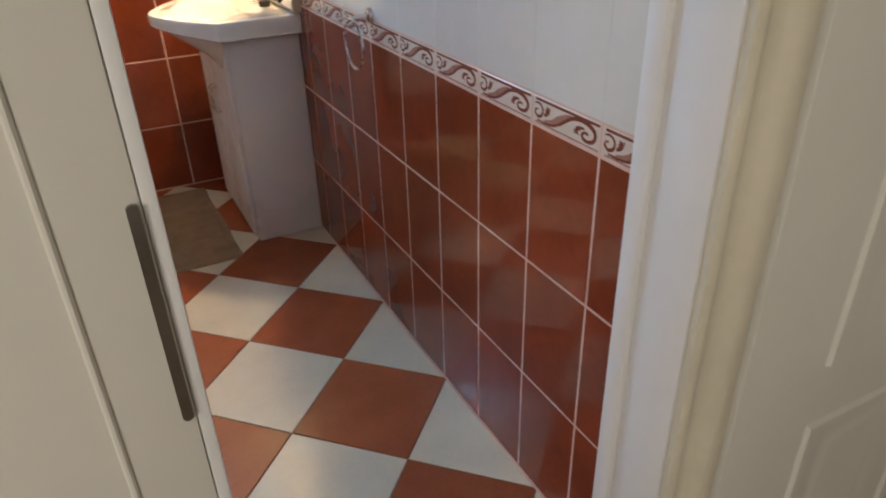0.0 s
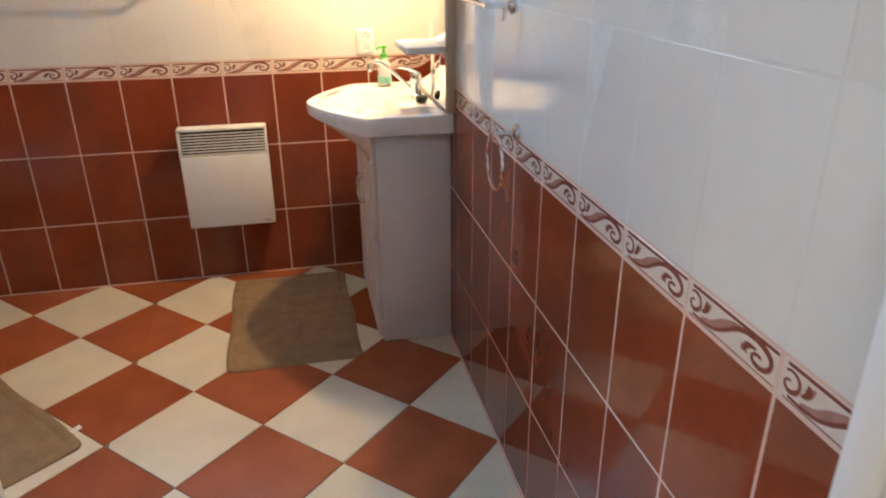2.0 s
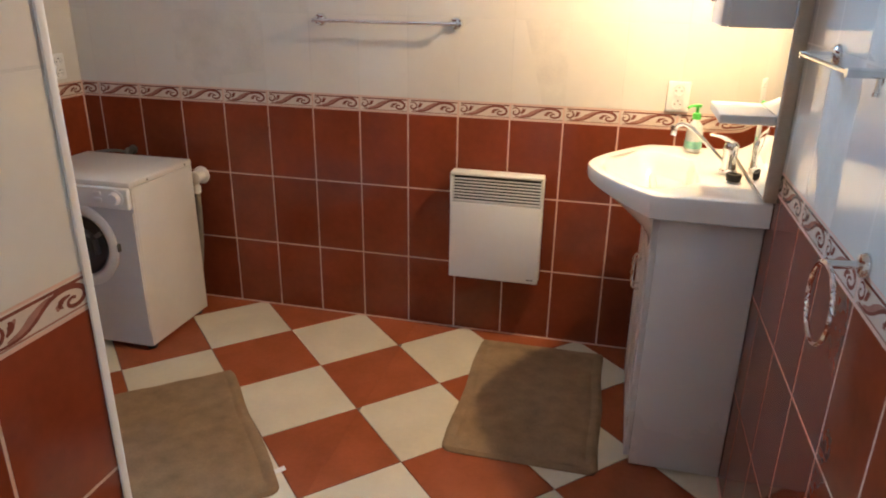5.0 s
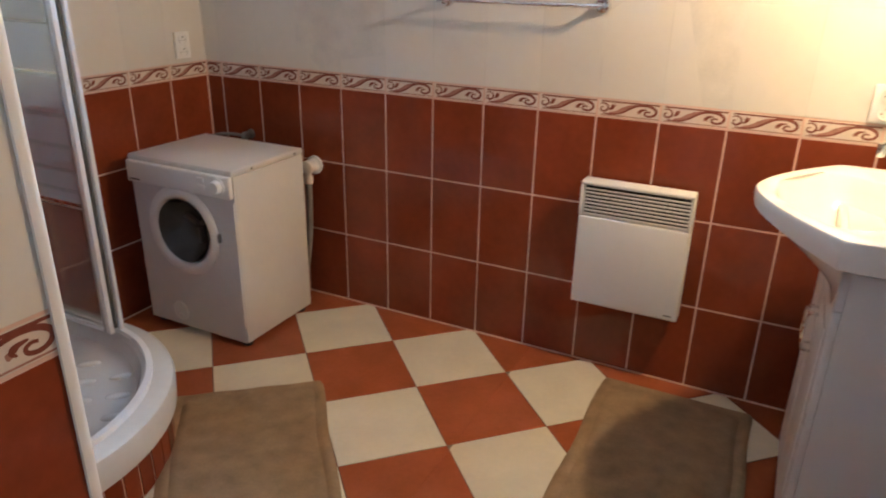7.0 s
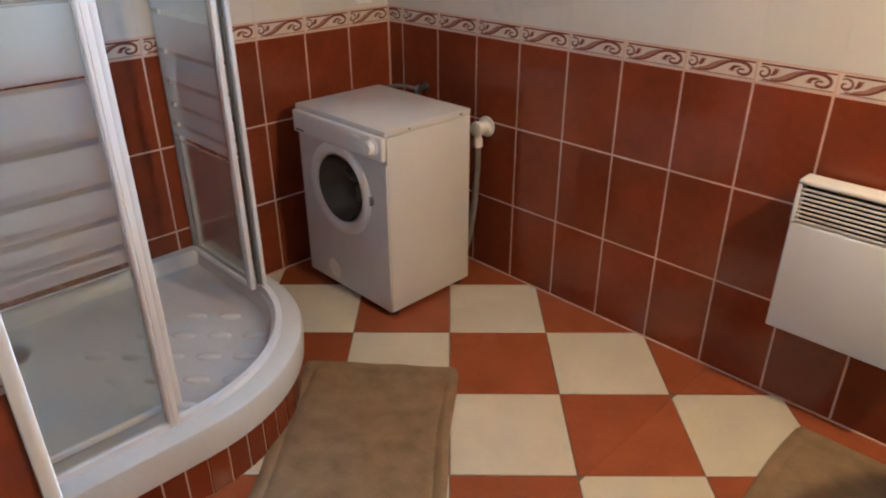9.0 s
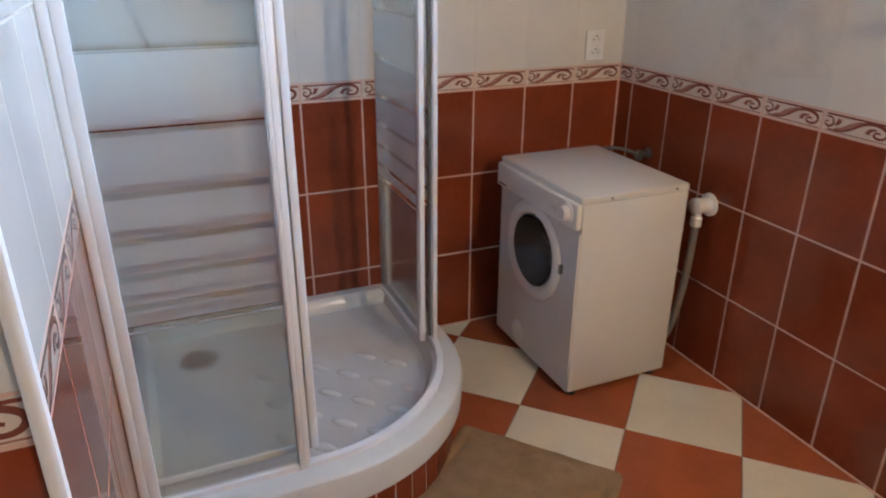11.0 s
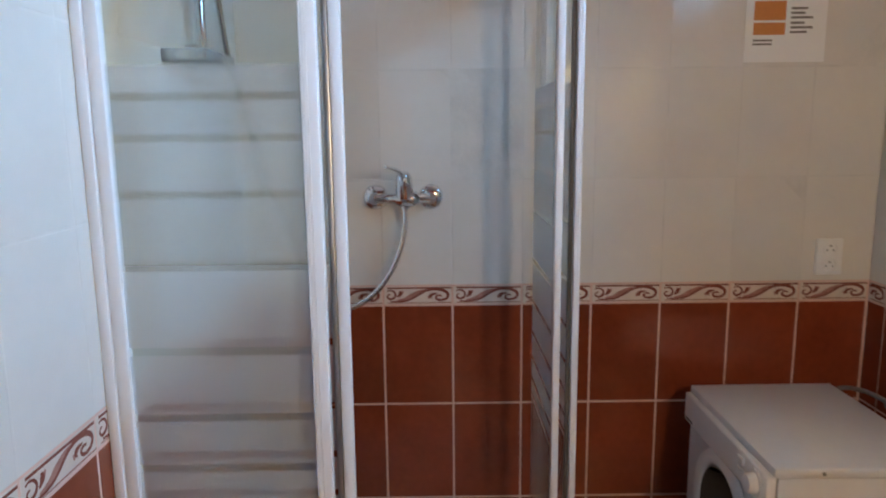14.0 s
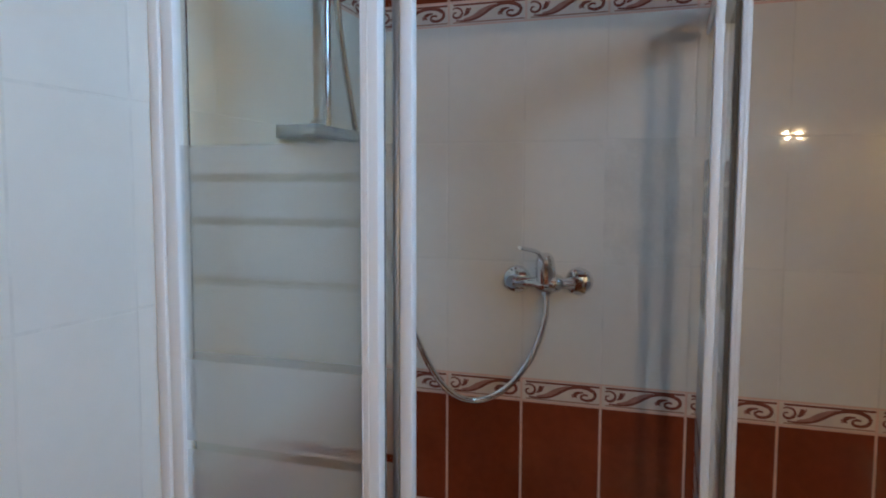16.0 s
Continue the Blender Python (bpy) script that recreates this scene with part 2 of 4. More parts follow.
def slab_hole(name, x0, x1, y0, y1, z0, z1, hx0, hx1, hz0, hz1, material, label):
    bm = bmesh.new()
    for a, b, c, d in ((x0, hx0, z0, z1), (hx1, x1, z0, z1), (hx0, hx1, z0, hz0), (hx0, hx1, hz1, z1)):
        if b - a > 1e-4 and d - c > 1e-4:
            box(bm, a, b, y0, y1, c, d)
    bmesh.ops.remove_doubles(bm, verts=bm.verts, dist=1e-5)
    return tagged(part(name, bm, material), label, "wall", kind="structure")


G = 0.0006  # depth of the grout under the tile faces
wall_back = slab_hole("wall_back", XL - 0.15, XR + 0.15, YB + G, YB + 0.22, 0, CEIL, WX0, WX1, WZ0, WZ1, GROUT, "long bathroom wall clad in red and cream glazed tiles")
wall_right = slab("wall_right", XR + G, XR + 0.15, -0.02 + YD, YB + G, 0, CEIL, GROUT, "bathroom side wall clad in red and cream glazed tiles")
wall_shower = slab("wall_shower", XL - 0.15, XL - G, YP - 0.15, YB + G, 0, CEIL, GROUT, "shower wall clad in red and cream glazed tiles")
wall_partition = slab("wall_partition", XL - G, XP - 0.0005, YP - 0.12, YP - G, 0, CEIL, GROUT, "partition wall beside the shower clad in glazed tiles")
wall_corridor = slab("wall_corridor", XP - 0.12, XP - G, YD, YP - 0.1205, 0, CEIL, GROUT, "entrance side wall clad in red and cream glazed tiles")
wall_corridor_end = slab("wall_corridor_end", XP - 0.0005 - 0.04, XP - G, YP - 0.1204, YP - G, 0, CEIL, GROUT, "tiled end of the partition wall")
ceiling = slab("ceiling", XL - 0.15, XR + 0.15, 0.43, YB + 0.22, CEIL, CEIL + 0.1, PLASTER, "plain white plastered ceiling", "ceiling")
floor = slab("floor", XL - 0.15, XR + 0.15, 0.43, YB + 0.22, -0.12, -0.0025, FLOOR_GROUT, "checkered red and cream tiled floor laid diagonally", "floor")

# hall behind the door
DX0, DX1, DY0, DTOP = -0.487, 0.475, 0.425, 2.03
wall_door = slab_hole("wall_door", -1.6, 1.7, DY0, YD, 0, CEIL, DX0 - 0.02, DX1 + 0.02, 0, DTOP + 0.02, PLASTER, "plastered wall round the bathroom doorway")
slab("hall_floor", -1.6, 1.7, -2.45, 0.4295, -0.12, 0, HALL_FLOOR, "brown laminate floor of the hall", "floor")
slab("hall_ceiling", -1.6, 1.7, -2.45, 0.4295, CEIL, CEIL + 0.1, PLASTER, "plain white ceiling of the hall", "ceiling")
# assumed opening beside the added hall lamp; no window is known here
bm = bmesh.new()
for a, b, c, d in ((-2.45, -1.85, 0, CEIL), (-0.75, YD, 0, CEIL), (-1.85, -0.75, 0, 0.90), (-1.85, -0.75, 2.05, CEIL)):
    box(bm, -1.7, -1.6, a, b, c, d)
bmesh.ops.remove_doubles(bm, verts=bm.verts, dist=1e-5)
tagged(part("hall_wall_left", bm, PLASTER), "plain white hall wall with an assumed opening, out of view", "wall", kind="structure")
slab("hall_wall_right", 1.7, 1.8, -2.45, YD, 0, CEIL, PLASTER, "plain white hall wall")
slab("hall_wall_back", -1.7, 1.8, -2.55, -2.4505, 0, CEIL, PLASTER, "plain white hall wall")

# ---- door, frame, window ----


frame_1 = thing("door_frame", (DX1, 0.47, 0), "white painted door lining with a cream moulded casing", "door frame", kind="structure")
bm = bmesh.new()
box(bm, DX1, DX1 + 0.019, DY0 + 0.001, YD - 0.001, 0, DTOP, 0.002)
part("lining", bm, FRAME_WHITE, frame_1)
bm = bmesh.new()
box(bm, DX1 - 0.006, DX1 + 0.019, YD, YD + 0.03, 0, DTOP + 0.02, 0.004)
part("stop_strip", bm, FRAME_WHITE, frame_1)
bm = bmesh.new()
box(bm, DX0 - 0.019, DX0, DY0 + 0.001, YD - 0.001, 0, DTOP, 0.002)
part("lining", bm, FRAME_WHITE, frame_1)
part("head_lining", boxed(DX0 - 0.019, DX1 + 0.019, DY0 + 0.001, YD - 0.001, DTOP, DTOP + 0.019, bevel=0.002), FRAME_WHITE, frame_1)


def casing_profile(x, s):
    # moulded architrave: a bead, a hollow and a raised outer band
    pts = [(0, 0), (0, -0.010), (0.004, -0.014), (0.010, -0.015), (0.014, -0.009), (0.020, -0.008), (0.028, -0.010), (0.036, -0.016), (0.042, -0.024), (0.050, -0.028), (0.058, -0.028), (0.062, -0.022), (0.064, -0.016), (0.070, -0.018), (0.077, -0.018), (0.080, -0.013), (0.080, 0)]
    return [(x + s * u, DY0 - 0.0005 + v) for u, v in pts]


for x, s in ((DX1 + 0.002, 1), (DX0 - 0.002, -1)):
    bm = bmesh.new()
    prism(bm, casing_profile(x, s), 0, DTOP + 0.07)
    part("casing", bm, CASING, frame_1, "yellowed cream moulded casing")
part("head_casing", boxed(DX0, DX1, DY0 - 0.02, DY0 - 0.0005, DTOP + 0.004, DTOP + 0.07, bevel=0.004), CASING, frame_1)

# sliding leaf, half open, on the bathroom side of the wall
sd = thing("sliding_door", (-0.3, 0.54, 0), "cream white sliding door leaf, half open, with recessed grey pull", "door")
LX1, LY0, LY1 = -0.025, 0.484, 0.558
bm = bmesh.new()
box(bm, LX1 - 0.46, LX1 - 0.012, LY0, LY1, 0.012, 2.04, 0.003)
part("leaf", bm, DOOR_WHITE, sd)
part("edge_strip", boxed(LX1 - 0.0118, LX1, LY0 + 0.002, LY1 - 0.002, 0.012, 2.04, bevel=0.002), FRAME_WHITE, sd)
bm = bmesh.new()
tube(bm, [(LX1 - 0.075, LY0 - 0.0005, 0.06), (LX1 - 0.075, LY0 - 0.0005, 1.98)], 0.0035, 8)
tube(bm, [(LX1 - 0.40, LY0 - 0.0005, 1.98), (LX1 - 0.075, LY0 - 0.0005, 1.98)], 0.0035, 8)
tube(bm, [(LX1 - 0.40, LY0 - 0.0005, 0.06), (LX1 - 0.075, LY0 - 0.0005, 0.06)], 0.0035, 8)
part("panel_bead", bm, DOOR_WHITE, sd)
bm = bmesh.new()
outline = []
for i in range(13):
    a = math.pi * i / 12
    outline.append((0.0046 * math.cos(a), 0.096 + 0.0046 * math.sin(a)))
for i in range(13):
    a = math.pi + math.pi * i / 12
    outline.append((0.0046 * math.cos(a), -0.096 + 0.0046 * math.sin(a)))
lo, hi = prism(bm, outline, -0.001, 0.004)
inner = bmesh.ops.inset_individual(bm, faces=[f for f in bm.faces if f.normal.z > 0.9 or len(f.verts) > 20 and f.calc_center_median().z > 0.002], thickness=0.0014, depth=-0.003)
bmesh.ops.transform(bm, matrix=pose(LX1 - 0.0185, LY0, 1.030, 90, 0, 0), verts=bm.verts)
part("pull", bm, GREY_METAL, sd, "long recessed grey metal pull")

# panelled door of the next room, in the same hall wall
pd = thing("panelled_door", (0.95, 0.40, 0), "white panelled hall door, closed, beside the casing", "door")
part("leaf", boxed(0.566, 1.32, DY0 - 0.021, DY0 - 0.001, 0.01, 2.0, bevel=0.002), DOOR_WHITE, pd)


def raised_panel(x0, x1, z0, z1, y):
    bm = bmesh.new()
    rings = []
    for inset, out in ((0, 0), (0.004, 0.006), (0.014, 0.006), (0.03, 0.001), (0.055, 0.007), (0.06, 0.007)):
        rings.append([bm.verts.new(v) for v in ((x0 + inset, y - out, z0 + inset), (x1 - inset, y - out, z0 + inset), (x1 - inset, y - out, z1 - inset), (x0 + inset, y - out, z1 - inset))])
    for a, b in zip(rings, rings[1:]):
        for i in range(4):
            bm.faces.new((a[i], a[(i + 1) % 4], b[(i + 1) % 4], b[i]))
    bm.faces.new(rings[-1])
    return bm


for x0, x1 in ((0.725, 0.955), (1.0, 1.235)):
    for z0, z1 in ((0.14, 0.632), (0.737, 1.86)):
        part("panel", raised_panel(x0, x1, z0, z1, DY0 - 0.0212), DOOR_WHITE, pd)

# window high in the long wall
win = thing("window_1", ((WX0 + WX1) / 2, YB + 0.1, WZ0), "small high white framed bathroom window with a pale sky behind", "window", kind="structure")
bm = bmesh.new()
for a, b, c, d in ((WX0, WX0 + 0.05, WZ0, WZ1), (WX1 - 0.05, WX1, WZ0, WZ1), (WX0 + 0.05, WX1 - 0.05, WZ0, WZ0 + 0.05), (WX0 + 0.05, WX1 - 0.05, WZ1 - 0.05, WZ1)):
    box(bm, a, b, YB + 0.10, YB + 0.16, c, d, 0.004)
part("window_frame", bm, ALU_WHITE, win)
pane = part("pane", boxed(WX0 + 0.05, WX1 - 0.05, YB + 0.125, YB + 0.131, WZ0 + 0.05, WZ1 - 0.05), CLEAR, win)
pane.visible_shadow = False
part("window_sill", boxed(WX0 + 0.001, WX1 - 0.001, YB - 0.012, YB + 0.099, WZ0 + 0.0005, WZ0 + 0.014, bevel=0.003), PLASTIC, win)
part("reveal", boxed(WX0 - 0.0, WX0 + 0.012, YB - 0.003, YB + 0.099, WZ0 + 0.015, WZ1, bevel=0.002), PLASTER, win)
part("reveal", boxed(WX1 - 0.012, WX1, YB - 0.003, YB + 0.099, WZ0 + 0.015, WZ1, bevel=0.002), PLASTER, win)
bd = tagged(part("backdrop", boxed(WX0 - 1.6, WX1 + 1.6, YB + 1.8, YB + 1.82, WZ0 - 1.0, WZ1 + 1.8), SKYPANEL), "pale bright sky outside the window", "sky", kind="structure")

# white corner profile on the end of the partition
bm = bmesh.new()
prism(bm, [(XP - 0.012, YP + 0.0012), (XP - 0.011, YP + 0.0042), (XP - 0.002, YP + 0.0062), (XP + 0.0040, YP + 0.0040), (XP + 0.0062, YP - 0.002), (XP + 0.0042, YP - 0.011), (XP + 0.0012, YP - 0.012), (XP + 0.0008, YP + 0.0008)], 0.002, CEIL - 0.002)
tagged(part("trim", bm, PLASTIC), "white plastic corner profile on the tiled partition end", "trim", kind="structure")

# ---- heater ----


def convector():
    x0, x1, z0, z1, yf, yb = -0.328, 0.030, 0.270, 0.704, 3.192, YB - 0.022
    h = thing("wall_heater", ((x0 + x1) / 2, YB - 0.03, z0), "white electric convector heater with louvred top on the wall", "heater")
    bm = bmesh.new()
    box(bm, x0, x1, yf + 0.002, yb, z0, 0.586, 0.006, 3)
    part("front_panel", bm, HEATER_WHITE, h)
    bm = bmesh.new()
    box(bm, x0, x1, yf, yb, z1 - 0.014, z1, 0.006, 3)
    box(bm, x0, x0 + 0.010, yf + 0.001, yb, 0.5862, z1 - 0.0142, 0.002)
    box(bm, x1 - 0.010, x1, yf + 0.001, yb, 0.5862, z1 - 0.0142, 0.002)
    part("top_cap", bm, HEATER_WHITE, h)
    # black sheet behind the slats paints the shade between them
    part("grille_shade", boxed(x0 + 0.0102, x1 - 0.0102, yf + 0.034, yb, 0.5862, z1 - 0.0142), GAP_SHADE, h, "near-black sheet for the shade inside the grille")
    n = 8
    for i in range(n):
        z = 0.594 + i * (z1 - 0.018 - 0.594) / (n - 0.4)
        bm = bmesh.new()
        box(bm, x0 + 0.0102, x1 - 0.0102, -0.0028, 0.0028, -0.0026, 0.0026, 0.001, 1, m=pose(0, yf + 0.006, z, 6, 0, 0))
        part("slat", bm, HEATER_WHITE, h)
    part("logo_bar", boxed(x1 - 0.044, x1 - 0.018, yf + 0.0005, yf + 0.0022, z0 + 0.016, z0 + 0.020), GREY_PRINT, h)
    for x in (x0 + 0.06, x1 - 0.09):
        part("bracket", boxed(x, x + 0.03, yb, YB, z0 + 0.08, z1 - 0.08), GREY_METAL, h)
    part("cable_box", boxed(-0.215, -0.165, YB - 0.028, YB, z0 - 0.012, z0 + 0.04, bevel=0.004), PLASTIC, h)
    return h


convector()

# ---- chrome on the walls ----


def rosette(m, r=0.022, t=0.014):
    bm = bmesh.new()
    lathe(bm, [(0, 0), (r, 0), (r, t * 0.35), (r * 0.85, t * 0.75), (r * 0.45, t), (0, t)], m)
    return bm


def towel_bar():
    x0, x1, y, z = -0.868, -0.334, YB, 1.238
    h = thing("towel_rail", ((x0 + x1) / 2, YB, z), "straight chrome towel rail on two round wall rosettes", "towel rail")
    for x in (x0, x1):
        part("rosette", rosette(axis_to((0, -1, 0), (x, y - 0.0005, z)), 0.024, 0.02), CHROME, h)
        bm = bmesh.new()
        tube(bm, [(x, y - 0.015, z), (x, y - 0.058, z)], 0.008, 12)
        part("post", bm, CHROME, h)
    bm = bmesh.new()
    tube(bm, [(x0 - 0.012, y - 0.058, z), (x1 + 0.012, y - 0.058, z)], 0.0065, 12)
    part("bar", bm, CHROME, h)


towel_bar()


def towel_ring():
    y, z = 1.81, 0.972
    h = thing("towel_ring", (XR, y, z), "chrome towel ring hanging from a small wall bracket", "towel ring")
    part("rosette", rosette(axis_to((-1, 0, 0), (XR - 0.0005, y, z)), 0.021, 0.014), CHROME, h)
    bm = bmesh.new()
    tube(bm, [(XR - 0.010, y, z), (XR - 0.058, y, z - 0.003)], 0.007, 12)
    part("arm", bm, CHROME, h)
    bm = bmesh.new()
    c = Vector((XR - 0.056, y, z - 0.070))
    tube(bm, [c + Vector((0, 0.067 * math.sin(2 * math.pi * i / 40), 0.067 * math.cos(2 * math.pi * i / 40))) for i in range(41)], 0.0042, 8)
    part("ring", bm, CHROME, h)


towel_ring()


def bent_rail():
    y0, y1, z, x = 1.880, 2.200, 1.255, XR - 0.066
    h = thing("bent_towel_rail", (XR, y0, z), "short chrome towel rail bent out from the tiled side wall", "towel rail")
    for y in (y0, y1):
        part("rosette", rosette(axis_to((-1, 0, 0), (XR - 0.0005, y, z)), 0.021, 0.012), CHROME, h)
    bm = bmesh.new()
    tube(bm, [(XR - 0.010, y0, z), (x - 0.004, y0, z)], 0.0078, 12)
    part("post", bm, CHROME, h)
    bm = bmesh.new()
    tube(bm, [(XR - 0.010, y1, z), (x - 0.004, y1, z)], 0.0065, 12)
    part("post", bm, CHROME, h)
    bm = bmesh.new()
    tube(bm, [(x, y0 + 0.008, z), (x, y1 - 0.007, z)], 0.0042, 10)
    part("bar", bm, CHROME, h)
    bm = bmesh.new()
    tube(bm, [(XR - 0.020, y0, z - 0.006), (XR - 0.021, y0, z - 0.030)], 0.005, 10)
    lathe(bm, [(0, -0.004), (0.007, -0.003), (0.007, 0.003), (0, 0.004)], Matrix.Translation((XR - 0.021, y0, z - 0.031)), 12)
    part("pin", bm, CHROME, h)


bent_rail()


def socket(name, at, normal, label):
    """A double socket: upright plate with two round recesses."""
    h = thing(name, at, label, "socket")
    m = axis_to(normal, at)
    if normal[1]:
        m = Matrix.Translation(at) @ pose(0, 0, 0, 90, 0, 0)
    else:
        m = Matrix.Translation(at) @ pose(0, 0, 0, 90, 0, 90)
    bm = bmesh.new()
    box(bm, -0.038, 0.038, -0.052, 0.052, 0.0005, 0.012, 0.004, 2, m=m)
    part("plate", bm, PLASTIC, h)
    for dy in (0.023, -0.023):
        bm = bmesh.new()
        lathe(bm, [(0.0205, 0.0118), (0.0205, 0.016), (0.0185, 0.016), (0.0175, 0.0128), (0, 0.0128)], m @ Matrix.Translation((0, dy, 0)), 24)
        part("recess", bm, PLASTIC, h)
        bm = bmesh.new()
        for dx in (-0.0095, 0.0095):
            lathe(bm, [(0.0027, 0.0129), (0.0027, 0.0135), (0, 0.0135)], m @ Matrix.Translation((dx, dy - 0.003, 0)), 8)
        lathe(bm, [(0.003, 0.0129), (0.002, 0.019), (0, 0.0195)], m @ Matrix.Translation((0, dy + 0.009, 0)), 8)
        part("contacts", bm, GREY_METAL, h)
    return h


hk = thing("robe_hook", (XR, 1.290, 1.42), "small chrome robe hook on the tiled wall", "hook")
part("rosette", rosette(axis_to((-1, 0, 0), (XR - 0.002, 1.290, 1.435)), 0.017, 0.010), CHROME, hk)
bm = bmesh.new()
tube(bm, smooth_path([(XR - 0.010, 1.290, 1.435), (XR - 0.030, 1.290, 1.428), (XR - 0.042, 1.290, 1.412), (XR - 0.046, 1.290, 1.425)], 5), 0.006, 10)
part("peg", bm, CHROME, hk)
socket("wall_socket", (0.470, YB, 1.016), (0, -1, 0), "white double wall socket above the washbasin border")
socket("wall_socket", (XL, 3.150, 1.030), (1, 0, 0), "white double wall socket above the washing machine")

# ---- washing machine ----


def washing_machine():
    x0, x1, y0, y1, zt = -1.900, -1.408, 2.742, 3.130, 0.688
    h = thing("washing_machine", ((x0 + x1) / 2, (y0 + y1) / 2, 0), "small white front loading washing machine in the tiled corner", "washing machine")
    cx = (x0 + x1) / 2
    bm = bmesh.new()
    box(bm, x0 + 0.0102, x1 - 0.0102, y0 + 0.1404, y1 - 0.002, 0.022, zt - 0.024)
    for a, b, c, d in ((x0, x0 + 0.01, 0.022, zt - 0.024), (x1 - 0.01, x1, 0.022, zt - 0.024), (x0 + 0.0101, x1 - 0.0101, 0.022, 0.032), (x0 + 0.0101, x1 - 0.0101, zt - 0.034, zt - 0.024)):
        part("side_panel" if d - c > 0.1 else "cross_bar", boxed(a, b, y0 + 0.006, y1 if d - c > 0.1 else y0 + 0.14, c, d, bevel=0.003 if d - c > 0.1 else 0), ENAMEL, h)
    part("body", bm, ENAMEL, h)
    # front sheet with the round door opening
    dx, dz = -1.660, 0.428
    bm = bmesh.new()
    px0, px1, pz0, pz1, n = x0 + 0.003, x1 - 0.003, 0.024, 0.590, 48
    ring, edge = [], []
    for i in range(n):
        a = 2 * math.pi * i / n
        c, s = math.cos(a), math.sin(a)
        k = min(((px1 - dx) if c > 0 else (dx - px0)) / max(abs(c), 1e-6), ((pz1 - dz) if s > 0 else (dz - pz0)) / max(abs(s), 1e-6))
        ring.append((dx + 0.135 * c, dz + 0.135 * s))
        edge.append((dx + k * c, dz + k * s))
    fr = [bm.verts.new((x, y0, z)) for x, z in ring]
    fe = [bm.verts.new((x, y0, z)) for x, z in edge]
    be = [bm.verts.new((x, y0 + 0.006, z)) for x, z in edge]
    br = [bm.verts.new((x, y0 + 0.03, z)) for x, z in ring]
    for i in range(n):
        j = (i + 1) % n
        bm.faces.new((fr[i], fr[j], fe[j], fe[i]))
        bm.faces.new((fe[i], fe[j], be[j], be[i]))
        bm.faces.new((br[i], br[j], fr[j], fr[i]))
    for cx2, cz2 in ((px0, pz0), (px1, pz0), (px0, pz1), (px1, pz1)):
        near = sorted(range(n), key=lambda i: (edge[i][0] - cx2) ** 2 + (edge[i][1] - cz2) ** 2)[:4]
        i = [q for q in near if (abs(edge[q][0] - cx2) < 1e-6) != (abs(edge[(q + 1) % n][0] - cx2) < 1e-6)]
        if i and math.hypot(edge[i[0]][0] - cx2, edge[i[0]][1] - cz2) > 1e-6:
            q = i[0]
            bm.faces.new((fe[q], fe[(q + 1) % n], bm.verts.new((cx2, y0, cz2))))
    part("front_panel", bm, ENAMEL, h)
    part("top", boxed(x0 - 0.002, x1 + 0.002, y0 - 0.004, y1, zt - 0.0238, zt, bevel=0.006), ENAMEL, h)
    bm = bmesh.new()
    box(bm, x0 - 0.001, x1 + 0.001, y0 - 0.018, y0 + 0.003, 0.588, zt - 0.020, 0.006, 3)
    panel = part("control_panel", bm, PLASTIC, h)
    part("logo_bar", boxed(x0 + 0.014, x0 + 0.064, y0 - 0.0192, y0 - 0.0175, 0.597, 0.603), GREY_PRINT, h)
    kx, kz = -1.455, 0.632
    bm = bmesh.new()
    lathe(bm, [(0.030, 0), (0.030, 0.004), (0.024, 0.006), (0.022, 0.020), (0.019, 0.024), (0, 0.024)], axis_to((0, -1, 0), (kx, y0 - 0.0178, kz)), 28)
    part("knob", bm, PLASTIC, h)
    for lift in (-0.012, 0.014):
        part("button", boxed(kx - 0.092, kx - 0.062, y0 - 0.023, y0 - 0.0175, kz + lift - 0.008, kz + lift + 0.008, bevel=0.002), PLASTIC, h)
    m = axis_to((0, -1, 0), (dx, y0 + 0.001, dz))
    bm = bmesh.new()
    lathe(bm, [(0.165, 0), (0.169, 0.004), (0.167, 0.010), (0.159, 0.015), (0.147, 0.017), (0.135, 0.015), (0.127, 0.008), (0.121, -0.02)], m, 48)
    part("door_ring", bm, PLASTIC, h)
    bm = bmesh.new()
    lathe(bm, [(0.1212, 0.010), (0.119, 0.004), (0.108, -0.02), (0.09, -0.06), (0.06, -0.085), (0, -0.09)], m, 40)
    part("door_glass", bm, DRUM, h, "dark bowl shaped door glass")
    bm = bmesh.new()
    for k in range(3):
        a = 2 * math.pi * k / 3 + 0.6
        box(bm, 0.010, 0.070, -0.008, 0.008, -0.082, -0.062, 0.004, m=m @ pose(0, 0, 0, 0, 0, math.degrees(a)))
    part("drum_paddle", bm, GREY_METAL, h)
    part("latch", boxed(dx + 0.169, dx + 0.178, y0 - 0.012, y0 + 0.001, dz - 0.012, dz + 0.02, bevel=0.002), GREY_METAL, h)
    bm = bmesh.new()
    lathe(bm, [(0.040, 0), (0.040, 0.003), (0.0375, 0.0045), (0.036, 0.002), (0, 0.002)], axis_to((0, -1, 0), (-1.732, y0 - 0.0005, 0.084)), 28)
    box(bm, -1.746, -1.718, y0 - 0.0055, y0 - 0.0015, 0.062, 0.072, 0.001)
    part("filter_cover", bm, PLASTIC, h)
    for x in (x0 + 0.03, x1 - 0.03):
        for y in (y0 + 0.035, y1 - 0.035):
            bm = bmesh.new()
            lathe(bm, [(0.018, 0), (0.02, 0.008), (0.012, 0.012), (0.012, 0.024), (0, 0.024)], Matrix.Translation((x, y, 0)), 14)
            part("foot", bm, RUBBER, h)
